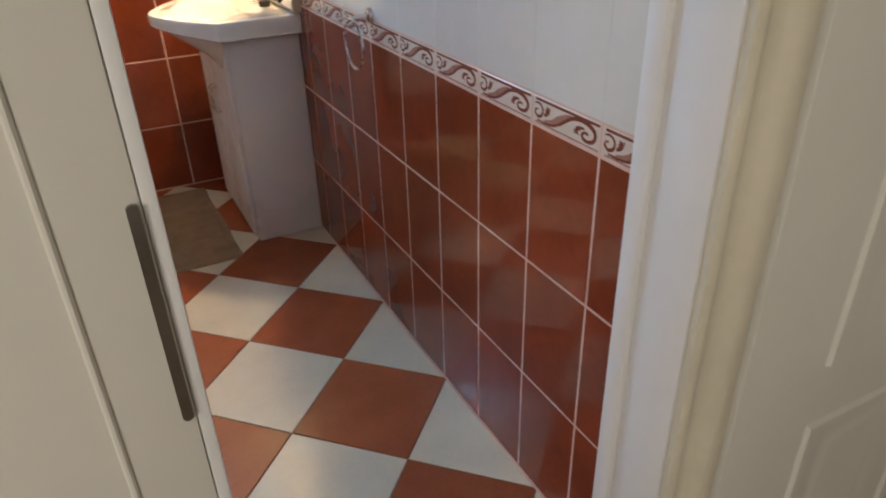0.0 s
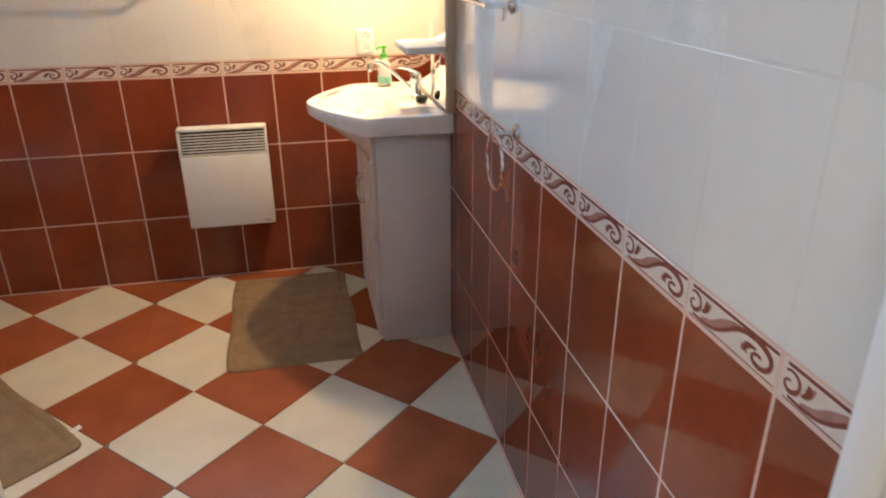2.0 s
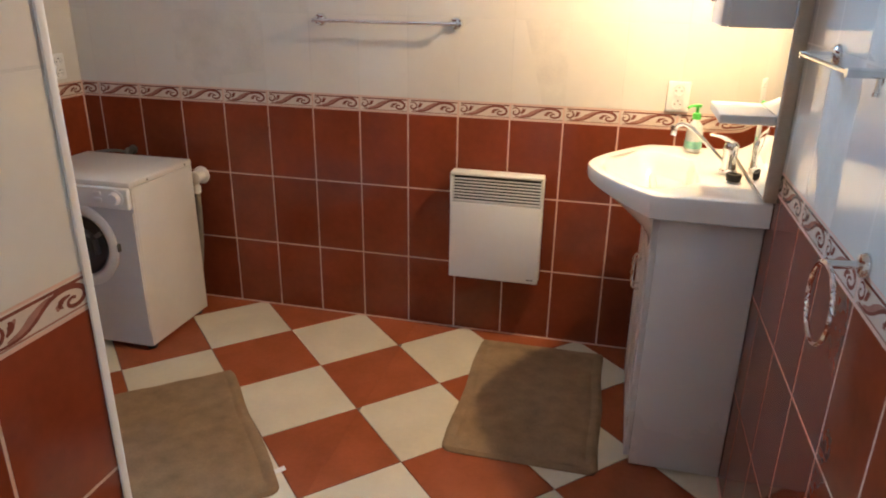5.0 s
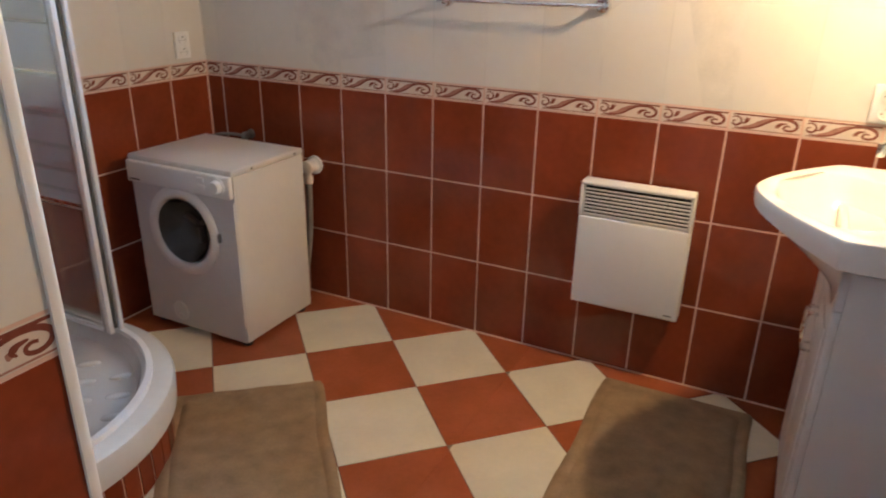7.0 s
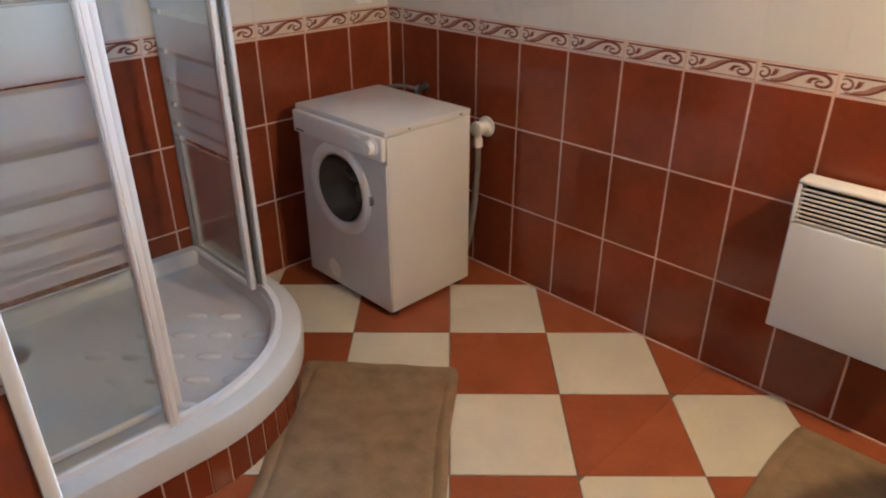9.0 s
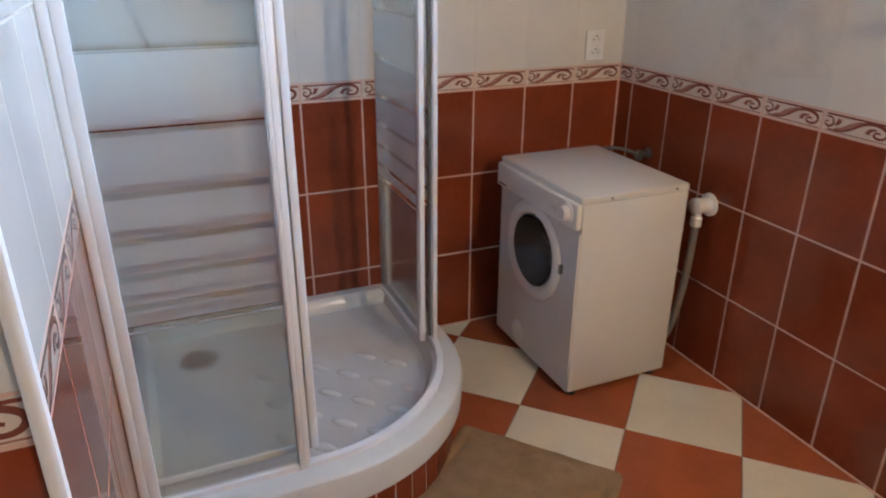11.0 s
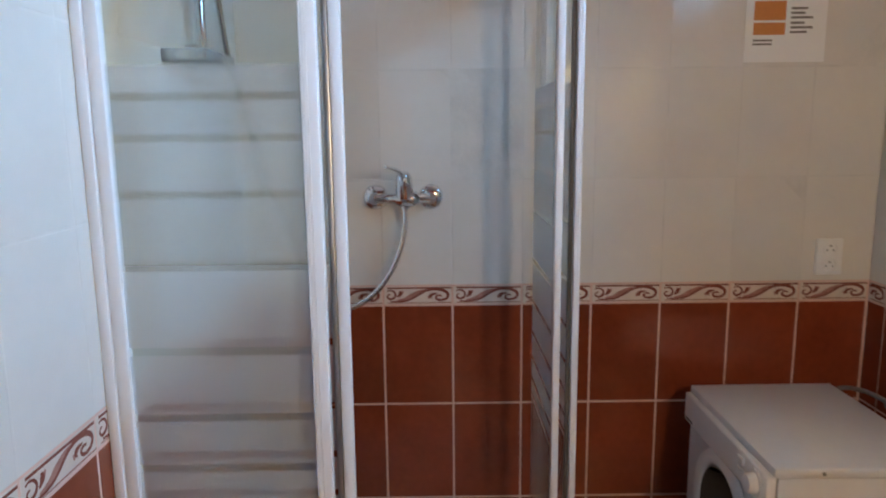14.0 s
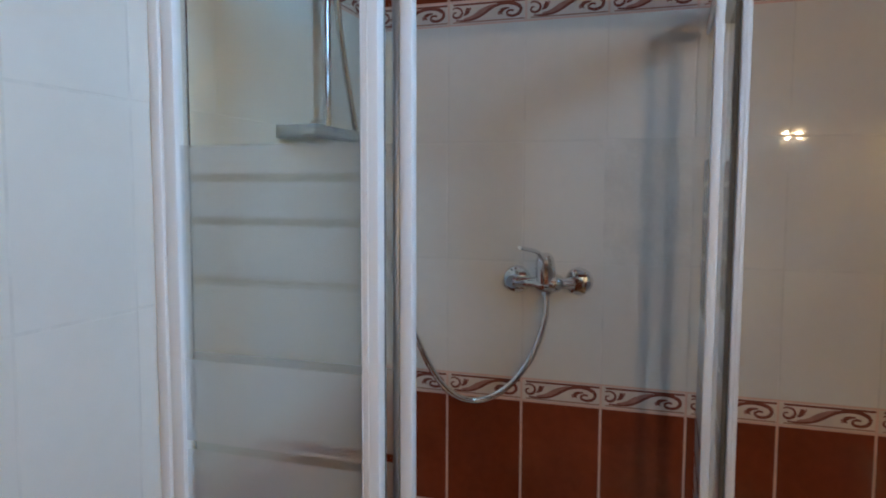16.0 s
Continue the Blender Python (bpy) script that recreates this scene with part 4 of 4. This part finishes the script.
def faucet():
    x, y, z = 0.598, 2.792, 0.8725
    h = thing("basin_mixer", (x, y, z), "chrome single lever basin mixer with a long swan spout", "tap")
    bm = bmesh.new()
    lathe(bm, [(0, 0), (0.026, 0), (0.026, 0.006), (0.021, 0.010), (0.020, 0.050), (0.022, 0.060), (0.021, 0.080), (0.014, 0.088), (0, 0.089)], Matrix.Translation((x, y, z)), 22)
    part("body", bm, CHROME, h)
    bm = bmesh.new()
    tube(bm, smooth_path([(x - 0.01, y + 0.004, z + 0.022), (x - 0.05, y + 0.018, z + 0.060), (x - 0.095, y + 0.034, z + 0.102), (x - 0.120, y + 0.043, z + 0.120), (x - 0.142, y + 0.050, z + 0.124), (x - 0.160, y + 0.056, z + 0.110)], 6), 0.0065, 12)
    lathe(bm, [(0, 0.020), (0.0095, 0.018), (0.0105, -0.004), (0.0085, -0.012), (0, -0.012)], Matrix.Translation((x - 0.160, y + 0.056, z + 0.100)), 14)
    part("spout", bm, CHROME, h)
    bm = bmesh.new()
    tube(bm, smooth_path([(x, y, z + 0.086), (x - 0.03, y - 0.004, z + 0.102), (x - 0.065, y - 0.008, z + 0.108)], 5), [0.015, 0.014, 0.013, 0.012, 0.011, 0.010, 0.0095, 0.009, 0.008, 0.008, 0.007], 12, flat=0.5)
    part("lever", bm, CHROME, h)


faucet()

plug = thing("plug", (0.600, 2.692, 0.873), "dark rubber basin plug lying on the washbasin deck", "plug")
bm = bmesh.new()
lathe(bm, [(0, 0), (0.019, 0), (0.022, 0.016), (0.020, 0.020), (0.012, 0.0205), (0.010, 0.015), (0, 0.015)], Matrix.Translation((0.600, 2.692, 0.873)), 22)
part("stopper", bm, RUBBER, plug)


def soap():
    x, y, z = 0.520, 3.065, 0.8735
    h = thing("soap_dispenser", (x, y, z), "clear soap bottle with a bright green pump on the washbasin", "soap dispenser")
    bm = bmesh.new()
    lathe(bm, [(0, 0), (0.030, 0.001), (0.034, 0.008), (0.033, 0.058), (0.027, 0.084), (0.013, 0.098), (0.012, 0.106), (0, 0.106)], Matrix.Translation((x, y, z)) @ Matrix.Diagonal((0.8, 1.1, 1, 1)), 26)
    part("bottle", bm, SOAP, h)
    bm = bmesh.new()
    lathe(bm, [(0.0345, 0.010), (0.0347, 0.034)], Matrix.Translation((x, y, z)) @ Matrix.Diagonal((0.8, 1.1, 1, 1)), 26)
    part("label", bm, LABEL, h, "green and blue printed label")
    bm = bmesh.new()
    lathe(bm, [(0.014, 0.102), (0.014, 0.120), (0.006, 0.122), (0.005, 0.138), (0.012, 0.140), (0.012, 0.149), (0, 0.151)], Matrix.Translation((x, y, z)), 18)
    tube(bm, [(x, y, z + 0.145), (x - 0.022, y - 0.015, z + 0.145), (x - 0.032, y - 0.022, z + 0.140)], 0.0045, 8)
    part("pump", bm, GREEN, h)


soap()


def mirror_wall():
    y0, y1 = 2.462, 3.140
    h = thing("wall_mirror", (XR, 2.83, 1.08), "frameless mirror on a board behind the washbasin with a white shelf", "mirror")
    part("board", boxed(XR - 0.030, XR - 0.001, y0, y1, 0.880, 1.790, bevel=0.002), BOARD, h, "beige brown board edge")
    part("mirror", boxed(XR - 0.034, XR - 0.0302, y0 + 0.004, y1 - 0.012, 0.890, 1.775, bevel=0.0008), MIRROR, h)
    part("shelf", boxed(0.510, XR - 0.0345, y0 + 0.006, y0 + 0.228, 1.067, 1.090, bevel=0.005), LAMINATE, h)


mirror_wall()


def mirror_cabinet():
    x0, x1, y0, y1, z0, z1 = 0.482, XR - 0.0345, 2.470, 2.690, 1.288, 1.775
    h = thing("wall_cabinet", ((x0 + x1) / 2, 2.58, z0), "narrow white bathroom wall cabinet with a small chrome knob", "cabinet")
    bm = bmesh.new()
    box(bm, x0 + 0.017, x1, y0, y1, z0, z1, 0.004, 2)
    part("body", bm, LAMINATE, h)
    for a, b in ((y0 + 0.001, y1 - 0.001),):
        d = part("door", boxed(x0, x0 + 0.0165, a, b, z0 + 0.001, z1 - 0.001, bevel=0.003), LAMINATE, h)
        bm = bmesh.new()
        lathe(bm, [(0.004, 0), (0.004, 0.012), (0.009, 0.016), (0.009, 0.026), (0, 0.028)], axis_to((-1, 0, 0), (x0 - 0.0005, a + 0.035, z0 + 0.062)), 14)
        part("knob", bm, CHROME, d)
    lamp = thing("vanity_lamp", (0.58, 2.855, 1.72), "white vanity canopy lamp with two warm bulbs above the mirror", "lamp")
    part("canopy", boxed(0.440, XR - 0.001, 2.47, 3.14, 1.7905, 1.812, bevel=0.004), LAMINATE, lamp)
    for p in BULBS:
        bm = bmesh.new()
        lathe(bm, [(0.034, 0.0), (0.034, -0.004), (0.026, -0.006), (0.022, 0.0)], Matrix.Translation((p[0], p[1], 1.7903)), 24)
        part("spot_ring", bm, CHROME, lamp)
        bm = bmesh.new()
        lathe(bm, [(0, -0.002), (0.012, 0.0), (0.017, 0.008), (0.012, 0.020), (0, 0.0245)], Matrix.Translation((p[0], p[1], p[2])), 18)
        b = part("bulb", bm, BULB, lamp, "glowing warm bulb")
        b.visible_shadow = False


mirror_cabinet()

# ---- mats, poster ----


def bath_mat(label, corner, u, v, tag_at=None):
    """A cotton mat: soft edge hem and low waves. corner plus the two edge vectors."""
    corner, u, v = Vector(corner), Vector(u), Vector(v)
    c = corner + (u + v) / 2
    h = thing("bath_mat", (c.x, c.y, 0), label, "bath mat")
    nu, nv = 40, 56
    rng = random.Random(7 if tag_at else 11)
    ph = [rng.uniform(0, 6.28) for _ in range(6)]
    bm = bmesh.new()
    grid = []
    rc = 0.035
    lu, lv = u.length, v.length
    for i in range(nu + 1):
        row = []
        for j in range(nv + 1):
            a, b = i / nu * lu, j / nv * lv
            # round the corners
            for sa in (0, 1):
                for sb in (0, 1):
                    ca, cb = (rc if not sa else lu - rc), (rc if not sb else lv - rc)
                    da, db = a - ca, b - cb
                    if (da < 0) == (not sa) and (db < 0) == (not sb) and math.hypot(da, db) > rc:
                        k = rc / math.hypot(da, db)
                        a, b = ca + da * k, cb + db * k
            e = min(a, b, lu - a, lv - b)
            hem = 0.0045 if 0.026 < e < 0.042 else 0.0
            z = 0.004 + 0.007 * min(1, e / 0.012) - hem + 0.0015 * math.sin(a * 40 + ph[0]) * math.sin(b * 33 + ph[1]) + 0.001 * math.sin(b * 80 + ph[2])
            p = corner + u.normalized() * a + v.normalized() * b
            w = 0.004 * math.sin(b * 14 + ph[3])
            row.append(bm.verts.new((p.x + u.normalized().x * w, p.y + u.normalized().y * w, z)))
        grid.append(row)
    for i in range(nu):
        for j in range(nv):
            bm.faces.new((grid[i][j], grid[i + 1][j], grid[i + 1][j + 1], grid[i][j + 1]))
    loop = [grid[i][0] for i in range(nu + 1)] + [grid[nu][j] for j in range(1, nv + 1)] + [grid[i][nv] for i in range(nu - 1, -1, -1)] + [grid[0][j] for j in range(nv - 1, 0, -1)]
    low = [bm.verts.new((q.co.x, q.co.y, 0.0008)) for q in loop]
    for i in range(len(loop)):
        j = (i + 1) % len(loop)
        bm.faces.new((loop[i], loop[j], low[j], low[i]))
    part("cloth", bm, MAT_CLOTH, h)
    if tag_at:
        bm = bmesh.new()
        box(bm, -0.028, 0.010, -0.010, 0.010, 0.0, 0.0015, m=pose(tag_at[0], tag_at[1], 0.005, 3, -8, 41))
        part("care_label", bm, PAPER, h, "small white care label")
    return h


bath_mat("olive brown cotton bath mat lying in front of the shower", (-1.417, 2.380, 0), (0.377, 0.318, 0), (0.489, -0.563, 0), (-0.598, 2.222))
bath_mat("olive brown cotton bath mat lying below the washbasin", (-0.165, 2.440, 0), (0.488, 0.002, 0), (-0.012, 0.752, 0))

ps = thing("poster", (XL, 2.983, 1.75), "white printed notice with an orange column in a plastic sleeve", "poster")
y0, y1, z0, z1 = 2.874, 3.094, 1.571, 1.885
part("sheet", boxed(XL + 0.0008, XL + 0.002, y0, y1, z0, z1), PAPER, ps)
zz = z0 + 0.072
k = 0
while zz < z1 - 0.03:
    hgt = 0.032 if k == 0 else 0.050
    top = min(zz + hgt, z1 - 0.012)
    part("orange_box", boxed(XL + 0.002, XL + 0.0028, y0 + 0.022, y0 + 0.108, zz, top), ORANGE, ps)
    for j in range(3):
        w = (0.045, 0.060, 0.038)[(j + k) % 3]
        part("text_bar", boxed(XL + 0.002, XL + 0.0026, y0 + 0.122, y0 + 0.122 + w, zz + 0.004 + j * 0.012, zz + 0.010 + j * 0.012), GREY_PRINT, ps)
    zz = top + 0.006
    k += 1
for j in range(2):
    part("text_bar", boxed(XL + 0.002, XL + 0.0026, y0 + 0.022, y0 + 0.075, z0 + 0.045 + j * 0.010, z0 + 0.050 + j * 0.010), GREY_PRINT, ps)

# ---- wall tiles ----
JOINT = 0.0060
made = {}


def tile_mesh(w, h, kind):
    key = (round(w, 3), round(h, 3), kind)
    if key not in made:
        bm = bmesh.new()
        c, d = 0.0015 if kind == "white" else 0.0007, T
        rings = []
        for ins, z in ((0, -d + 0.001), (0, -c * 0.8), (c * 0.35, -c * 0.3), (c, 0)):
            rings.append([bm.verts.new(v) for v in ((ins, ins, z), (w - ins, ins, z), (w - ins, h - ins, z), (ins, h - ins, z))])
        for a, b in zip(rings, rings[1:]):
            for i in range(4):
                bm.faces.new((a[i], a[(i + 1) % 4], b[(i + 1) % 4], b[i]))
        bm.faces.new(rings[-1])
        made[key] = finish("tile", bm, {"red": RED, "white": WHITE_TILE}[kind], smooth=False)
    return made[key]


def ribbon(bm, pts, widths, lo, hi, sx, sy, mi, z=0.0005, off=0.0):
    """A flat painted stroke through the points, cut to the tile's part from lo to hi."""
    pts = [Vector((p[0] * sx, p[1] * sy, 0)) for p in pts]
    rows = []
    for i, p in enumerate(pts):
        d = (pts[min(i + 1, len(pts) - 1)] - pts[max(i - 1, 0)]).normalized()
        nrm = Vector((-d.y, d.x, 0)) * widths[i] * sy / 2
        rows.append((p + nrm, p - nrm))
    for a, b in zip(rows, rows[1:]):
        q = [a[0], a[1], b[1], b[0]]
        if all(lo - 1e-6 <= v.x <= hi + 1e-6 for v in q):
            bm.faces.new([bm.verts.new((v.x - off, v.y, z)) for v in q]).material_index = mi


def fine(pts, k=6):
    out = [Vector((x, y, 0)) for x, y in pts]
    return [(p.x, p.y) for p in smooth_path(out, k)]


def taper(n, a, b, c):
    """Stroke widths: a at the start, b in the middle, c at the end."""
    return [a + (b - a) * min(1, 2 * i / (n - 1)) if i < (n - 1) / 2 else b + (c - b) * (2 * i / (n - 1) - 1) for i in range(n)]


def border_mesh(lo, hi, h):
    """A border tile with its printed scroll, or the part of one from lo to hi."""
    key = (round(lo, 3), round(hi, 3), "border")
    if key in made:
        return made[key]
    bm = bmesh.new()
    w, c, d, sx, sy = hi - lo, 0.0007, T, 0.2, h
    rings = []
    for ins, z in ((0, -d + 0.001), (0, -c * 0.8), (c, 0)):
        rings.append([bm.verts.new(v) for v in ((ins, ins, z), (w - ins, ins, z), (w - ins, h - ins, z), (ins, h - ins, z))])
    for a, b in zip(rings, rings[1:]):
        for i in range(4):
            bm.faces.new((a[i], a[(i + 1) % 4], b[(i + 1) % 4], b[i]))
    bm.faces.new(rings[-1])
    steps = [i / 20 for i in range(21)]
    ribbon(bm, [(0.012 + 0.972 * s, 0.915) for s in steps], [0.095] * 21, lo, hi, sx, sy, 1, off=lo)
    ribbon(bm, [(0.012 + 0.972 * s, 0.075) for s in steps], [0.06] * 21, lo, hi, sx, sy, 2, off=lo)
    # pink wash along the wave
    p = fine([(0.20, 0.20), (0.32, 0.28), (0.42, 0.46), (0.52, 0.68), (0.62, 0.80)])
    ribbon(bm, p, taper(len(p), 0.10, 0.34, 0.10), lo, hi, sx, sy, 2, 0.0004, lo)
    # the wave that rolls into a curl
    p = fine([(0.10, 0.17), (0.22, 0.15), (0.34, 0.20), (0.44, 0.36), (0.53, 0.58), (0.62, 0.76), (0.73, 0.84), (0.84, 0.80), (0.915, 0.66), (0.935, 0.48), (0.905, 0.30), (0.84, 0.22), (0.775, 0.27), (0.76, 0.40), (0.80, 0.49), (0.845, 0.46)])
    ribbon(bm, p, taper(len(p), 0.07, 0.17, 0.09), lo, hi, sx, sy, 1, 0.0006, lo)
    p = fine([(0.79, 0.60), (0.72, 0.56), (0.68, 0.44), (0.71, 0.32)])
    ribbon(bm, p, taper(len(p), 0.05, 0.20, 0.04), lo, hi, sx, sy, 1, 0.0006, lo)
    p = fine([(0.655, 0.30), (0.665, 0.40), (0.685, 0.48)])
    ribbon(bm, p, taper(len(p), 0.05, 0.22, 0.04), lo, hi, sx, sy, 2, 0.0005, lo)
    # small curl and leaf at the tile's start
    p = fine([(0.055, 0.74), (0.10, 0.79), (0.155, 0.72), (0.18, 0.54), (0.155, 0.36), (0.10, 0.30), (0.062, 0.40), (0.07, 0.53), (0.105, 0.56)])
    ribbon(bm, p, taper(len(p), 0.06, 0.13, 0.06), lo, hi, sx, sy, 1, 0.0006, lo)
    p = fine([(0.20, 0.40), (0.24, 0.52), (0.25, 0.66), (0.235, 0.76)])
    ribbon(bm, p, taper(len(p), 0.06, 0.26, 0.04), lo, hi, sx, sy, 1, 0.0006, lo)
    p = fine([(0.225, 0.62), (0.27, 0.66), (0.295, 0.76)])
    ribbon(bm, p, taper(len(p), 0.05, 0.18, 0.04), lo, hi, sx, sy, 2, 0.0005, lo)
    made[key] = finish("border_tile", bm, [BORDER, BORDER_RED, BORDER_PINK], smooth=False)
    return made[key]


ROWS_UP = [(0.0, 0.3, "red"), (0.3, 0.6, "red"), (0.6, 0.9, "red"), (0.9, 0.958, "border"), (0.958, 1.26, "white"), (1.26, 1.56, "white"), (1.56, 1.855, "white"), (1.855, 1.913, "border"), (1.913, 2.213, "red"), (2.213, CEIL, "red")]


def cut(r, hole):
    """What is left of a rectangle (u0, u1, v0, v1) outside a hole."""
    u0, u1, v0, v1 = r
    a0, a1, b0, b1 = hole
    if u1 <= a0 or u0 >= a1 or v1 <= b0 or v0 >= b1:
        return [r]
    out = []
    if u0 < a0:
        out.append((u0, a0, v0, v1))
    if u1 > a1:
        out.append((a1, u1, v0, v1))
    m0, m1 = max(u0, a0), min(u1, a1)
    if v0 < b0:
        out.append((m0, m1, v0, b0))
    if v1 > b1:
        out.append((m0, m1, b1, v1))
    return out


def clad(wall, origin, u, normal, length, phase, hole=None):
    """Hangs the tiles of one wall: columns every 0.2 m from the phase, rows by ROWS_UP."""
    u, nrm = Vector(u), Vector(normal)
    up = Vector((0, 0, 1))
    rot = Matrix((u, up, nrm)).transposed().to_4x4()
    # paler grout behind the upper tiles
    bm = bmesh.new()
    for c0, c1, d0, d1 in cut((0.0, length, 0.960, 1.853), hole) if hole else [(0.0, length, 0.960, 1.853)]:
        box(bm, c0, c1, d0, d1, -G, -G + 0.0004)
    pale = new("upper_grout", finish("upper_grout", bm, GROUT_WHITE, smooth=False))
    pale.parent = wall
    pale.matrix_basis = Matrix.Translation(Vector(origin)) @ rot
    k = math.floor(-phase / 0.2) - 1
    while phase + 0.2 * k < length:
        a, b = phase + 0.2 * k, phase + 0.2 * (k + 1)
        k += 1
        ua, ub = max(a, 0), min(b, length)
        if ub - ua < 0.012:
            continue
        for v0, v1, kind in ROWS_UP:
            for c0, c1, d0, d1 in cut((ua, ub, v0, v1), hole) if hole else [(ua, ub, v0, v1)]:
                gap = 0.0026 if kind == "white" else JOINT
                w, h = c1 - c0 - gap, d1 - d0 - gap
                if w < 0.006 or h < 0.006:
                    continue
                if kind == "border":
                    me, name = border_mesh(max(c0 - a, 0) + JOINT / 2, c1 - a - JOINT / 2, h), "border_tile"
                else:
                    me, name = tile_mesh(w, h, kind), "tile"
                ob = new(name, me)
                ob.parent = wall
                tilt = random.uniform(-0.0009, 0.0009), random.uniform(-0.0009, 0.0009)
                at = Vector(origin) + u * (c0 + gap / 2) + up * (d0 + gap / 2) + nrm * random.uniform(-0.0002, 0.0002)
                ob.matrix_basis = Matrix.Translation(at) @ rot @ Matrix.Rotation(tilt[0], 4, "X") @ Matrix.Rotation(tilt[1], 4, "Y")


clad(wall_back, (XL, YB, 0), (1, 0, 0), (0, -1, 0), XR - XL, -0.322 - XL, (WX0 - XL, WX1 - XL, WZ0, WZ1))
clad(wall_right, (XR, YB, 0), (0, -1, 0), (-1, 0, 0), YB - YD, YB - 1.03)
clad(wall_shower, (XL, YP, 0), (0, 1, 0), (1, 0, 0), YB - YP, 1.875 - YP)
clad(wall_partition, (XP, YP, 0), (-1, 0, 0), (0, 1, 0), XP - XL, 0.2)
clad(wall_corridor, (XP, YD, 0), (0, 1, 0), (1, 0, 0), YP - YD, YP - YD)

# printed inserts on the upper tiles: a framed panel with curls
DECOR_PTS = fine([(0.2, 0.25), (0.35, 0.12), (0.65, 0.12), (0.8, 0.32), (0.7, 0.5), (0.45, 0.5), (0.4, 0.36), (0.55, 0.3)])


def insert(wall, m):
    bm = bmesh.new()
    w, h = 0.082, 0.20
    box(bm, 0, w, 0, h, 0.0002, 0.001, mi=2)
    for a, b, c, d in ((0, w, 0, 0.006), (0, w, h - 0.006, h), (0, 0.004, 0.006, h - 0.006), (w - 0.004, w, 0.006, h - 0.006)):
        box(bm, a, b, c, d, 0.0011, 0.0016, mi=1)
    for z in (0, 1):
        for q in (0, 1):
            pts = [(x, (y * 0.5 + 0.06 + 0.44 * z)) if not q else (1 - x, 1 - (y * 0.5 + 0.06 + 0.44 * z)) for x, y in DECOR_PTS]
            ribbon(bm, pts, taper(len(pts), 0.03, 0.07, 0.03), 0, w, w, h, 1 if q else 0, 0.0018)
    ob = new("printed_insert", finish("printed_insert", bm, [BORDER_RED, BORDER_RED, BORDER], smooth=False))
    ob.parent = wall
    ob.matrix_basis = m


for i in (-2,):
    insert(wall_back, Matrix(((1, 0, 0, -0.671 + (i + 2) * 0.2), (0, 0, -1, YB - 0.0004), (0, 1, 0, 1.345), (0, 0, 0, 1))))
insert(wall_right, Matrix(((0, 0, -1, XR - 0.0004), (-1, 0, 0, 1.405), (0, 1, 0, 1.372), (0, 0, 0, 1))))

# sealant in the corner between walls and floor
for nm, c in (("back", (XL + 0.001, XR - 0.001, YB - 0.0055, YB - 0.0002)), ("right", (XR - 0.0055, XR - 0.0002, 0.54, YB - 0.0057)), ("shower", (XL + 0.0002, XL + 0.0055, YP + 0.91, YB - 0.0057)), ("partition", (XL + 0.925, XP - 0.017, YP + 0.0002, YP + 0.0055)), ("corridor", (XP + 0.0002, XP + 0.0055, 0.57, YP - 0.017))):
    tagged(part("sealant_" + nm, boxed(*c, 0.0004, 0.0046), GROUT), "pale sealant line where tiles meet the floor", "sealant", kind="structure")

# ---- floor tiles, laid diagonally ----
S = 0.2347
FX, FY = -0.2665, 2.826


def clip(poly, axis, value, keep_less):
    out = []
    for i in range(len(poly)):
        p, q = poly[i], poly[(i + 1) % len(poly)]
        ip = (p[axis] <= value) == keep_less
        iq = (q[axis] <= value) == keep_less
        if ip:
            out.append(p)
        if ip != iq:
            t = (value - p[axis]) / (q[axis] - p[axis])
            out.append((p[0] + t * (q[0] - p[0]), p[1] + t * (q[1] - p[1])))
    return out


def floor_piece(poly, kind, full):
    cx, cy = sum(p[0] for p in poly) / len(poly), sum(p[1] for p in poly) / len(poly)
    key = ("floor", kind)
    if full and key in made:
        me = made[key]
    else:
        bm = bmesh.new()
        rings = []
        for k, z in ((1.0, -0.004), (1.0, -0.0011), (0.99, 0.0)):
            rings.append([bm.verts.new(((x - cx) * k, (y - cy) * k, z)) for x, y in poly])
        for a, b in zip(rings, rings[1:]):
            for i in range(len(a)):
                j = (i + 1) % len(a)
                bm.faces.new((a[i], a[j], b[j], b[i]))
        bm.faces.new(rings[-1])
        me = finish("floor_tile", bm, FLOOR_RED if kind else FLOOR_CREAM, smooth=False)
        if full:
            made[key] = me
    ob = new("floor_tile", me)
    ob.parent = floor
    ob.matrix_basis = pose(cx, cy, random.uniform(-0.0003, 0.0003), random.uniform(-0.06, 0.06), random.uniform(-0.06, 0.06), 0)


e = 0.002
for i in range(-12, 8):
    for j in range(-12, 5):
        if (i + j) % 2 == 0:
            continue
        cx, cy, r = FX + S * i, FY + S * j, S - 0.0022
        diamond = [(cx + r, cy), (cx, cy + r), (cx - r, cy), (cx, cy - r)]
        red = j % 2 == 0
        for x0, x1, y0, y1 in ((XP + e, XR - e, 0.44, YB - e), (XL + e, XP + e, YP + e, YB - e)):
            poly = clip(clip(clip(clip(diamond, 0, x0, False), 0, x1, True), 1, y0, False), 1, y1, True)
            if len(poly) < 3:
                continue
            area2 = abs(sum(poly[k][0] * poly[(k + 1) % len(poly)][1] - poly[(k + 1) % len(poly)][0] * poly[k][1] for k in range(len(poly))))
            if area2 > 0.0006:
                floor_piece(poly, red, len(poly) == 4 and abs(area2 - 4 * r * r) < 1e-6)
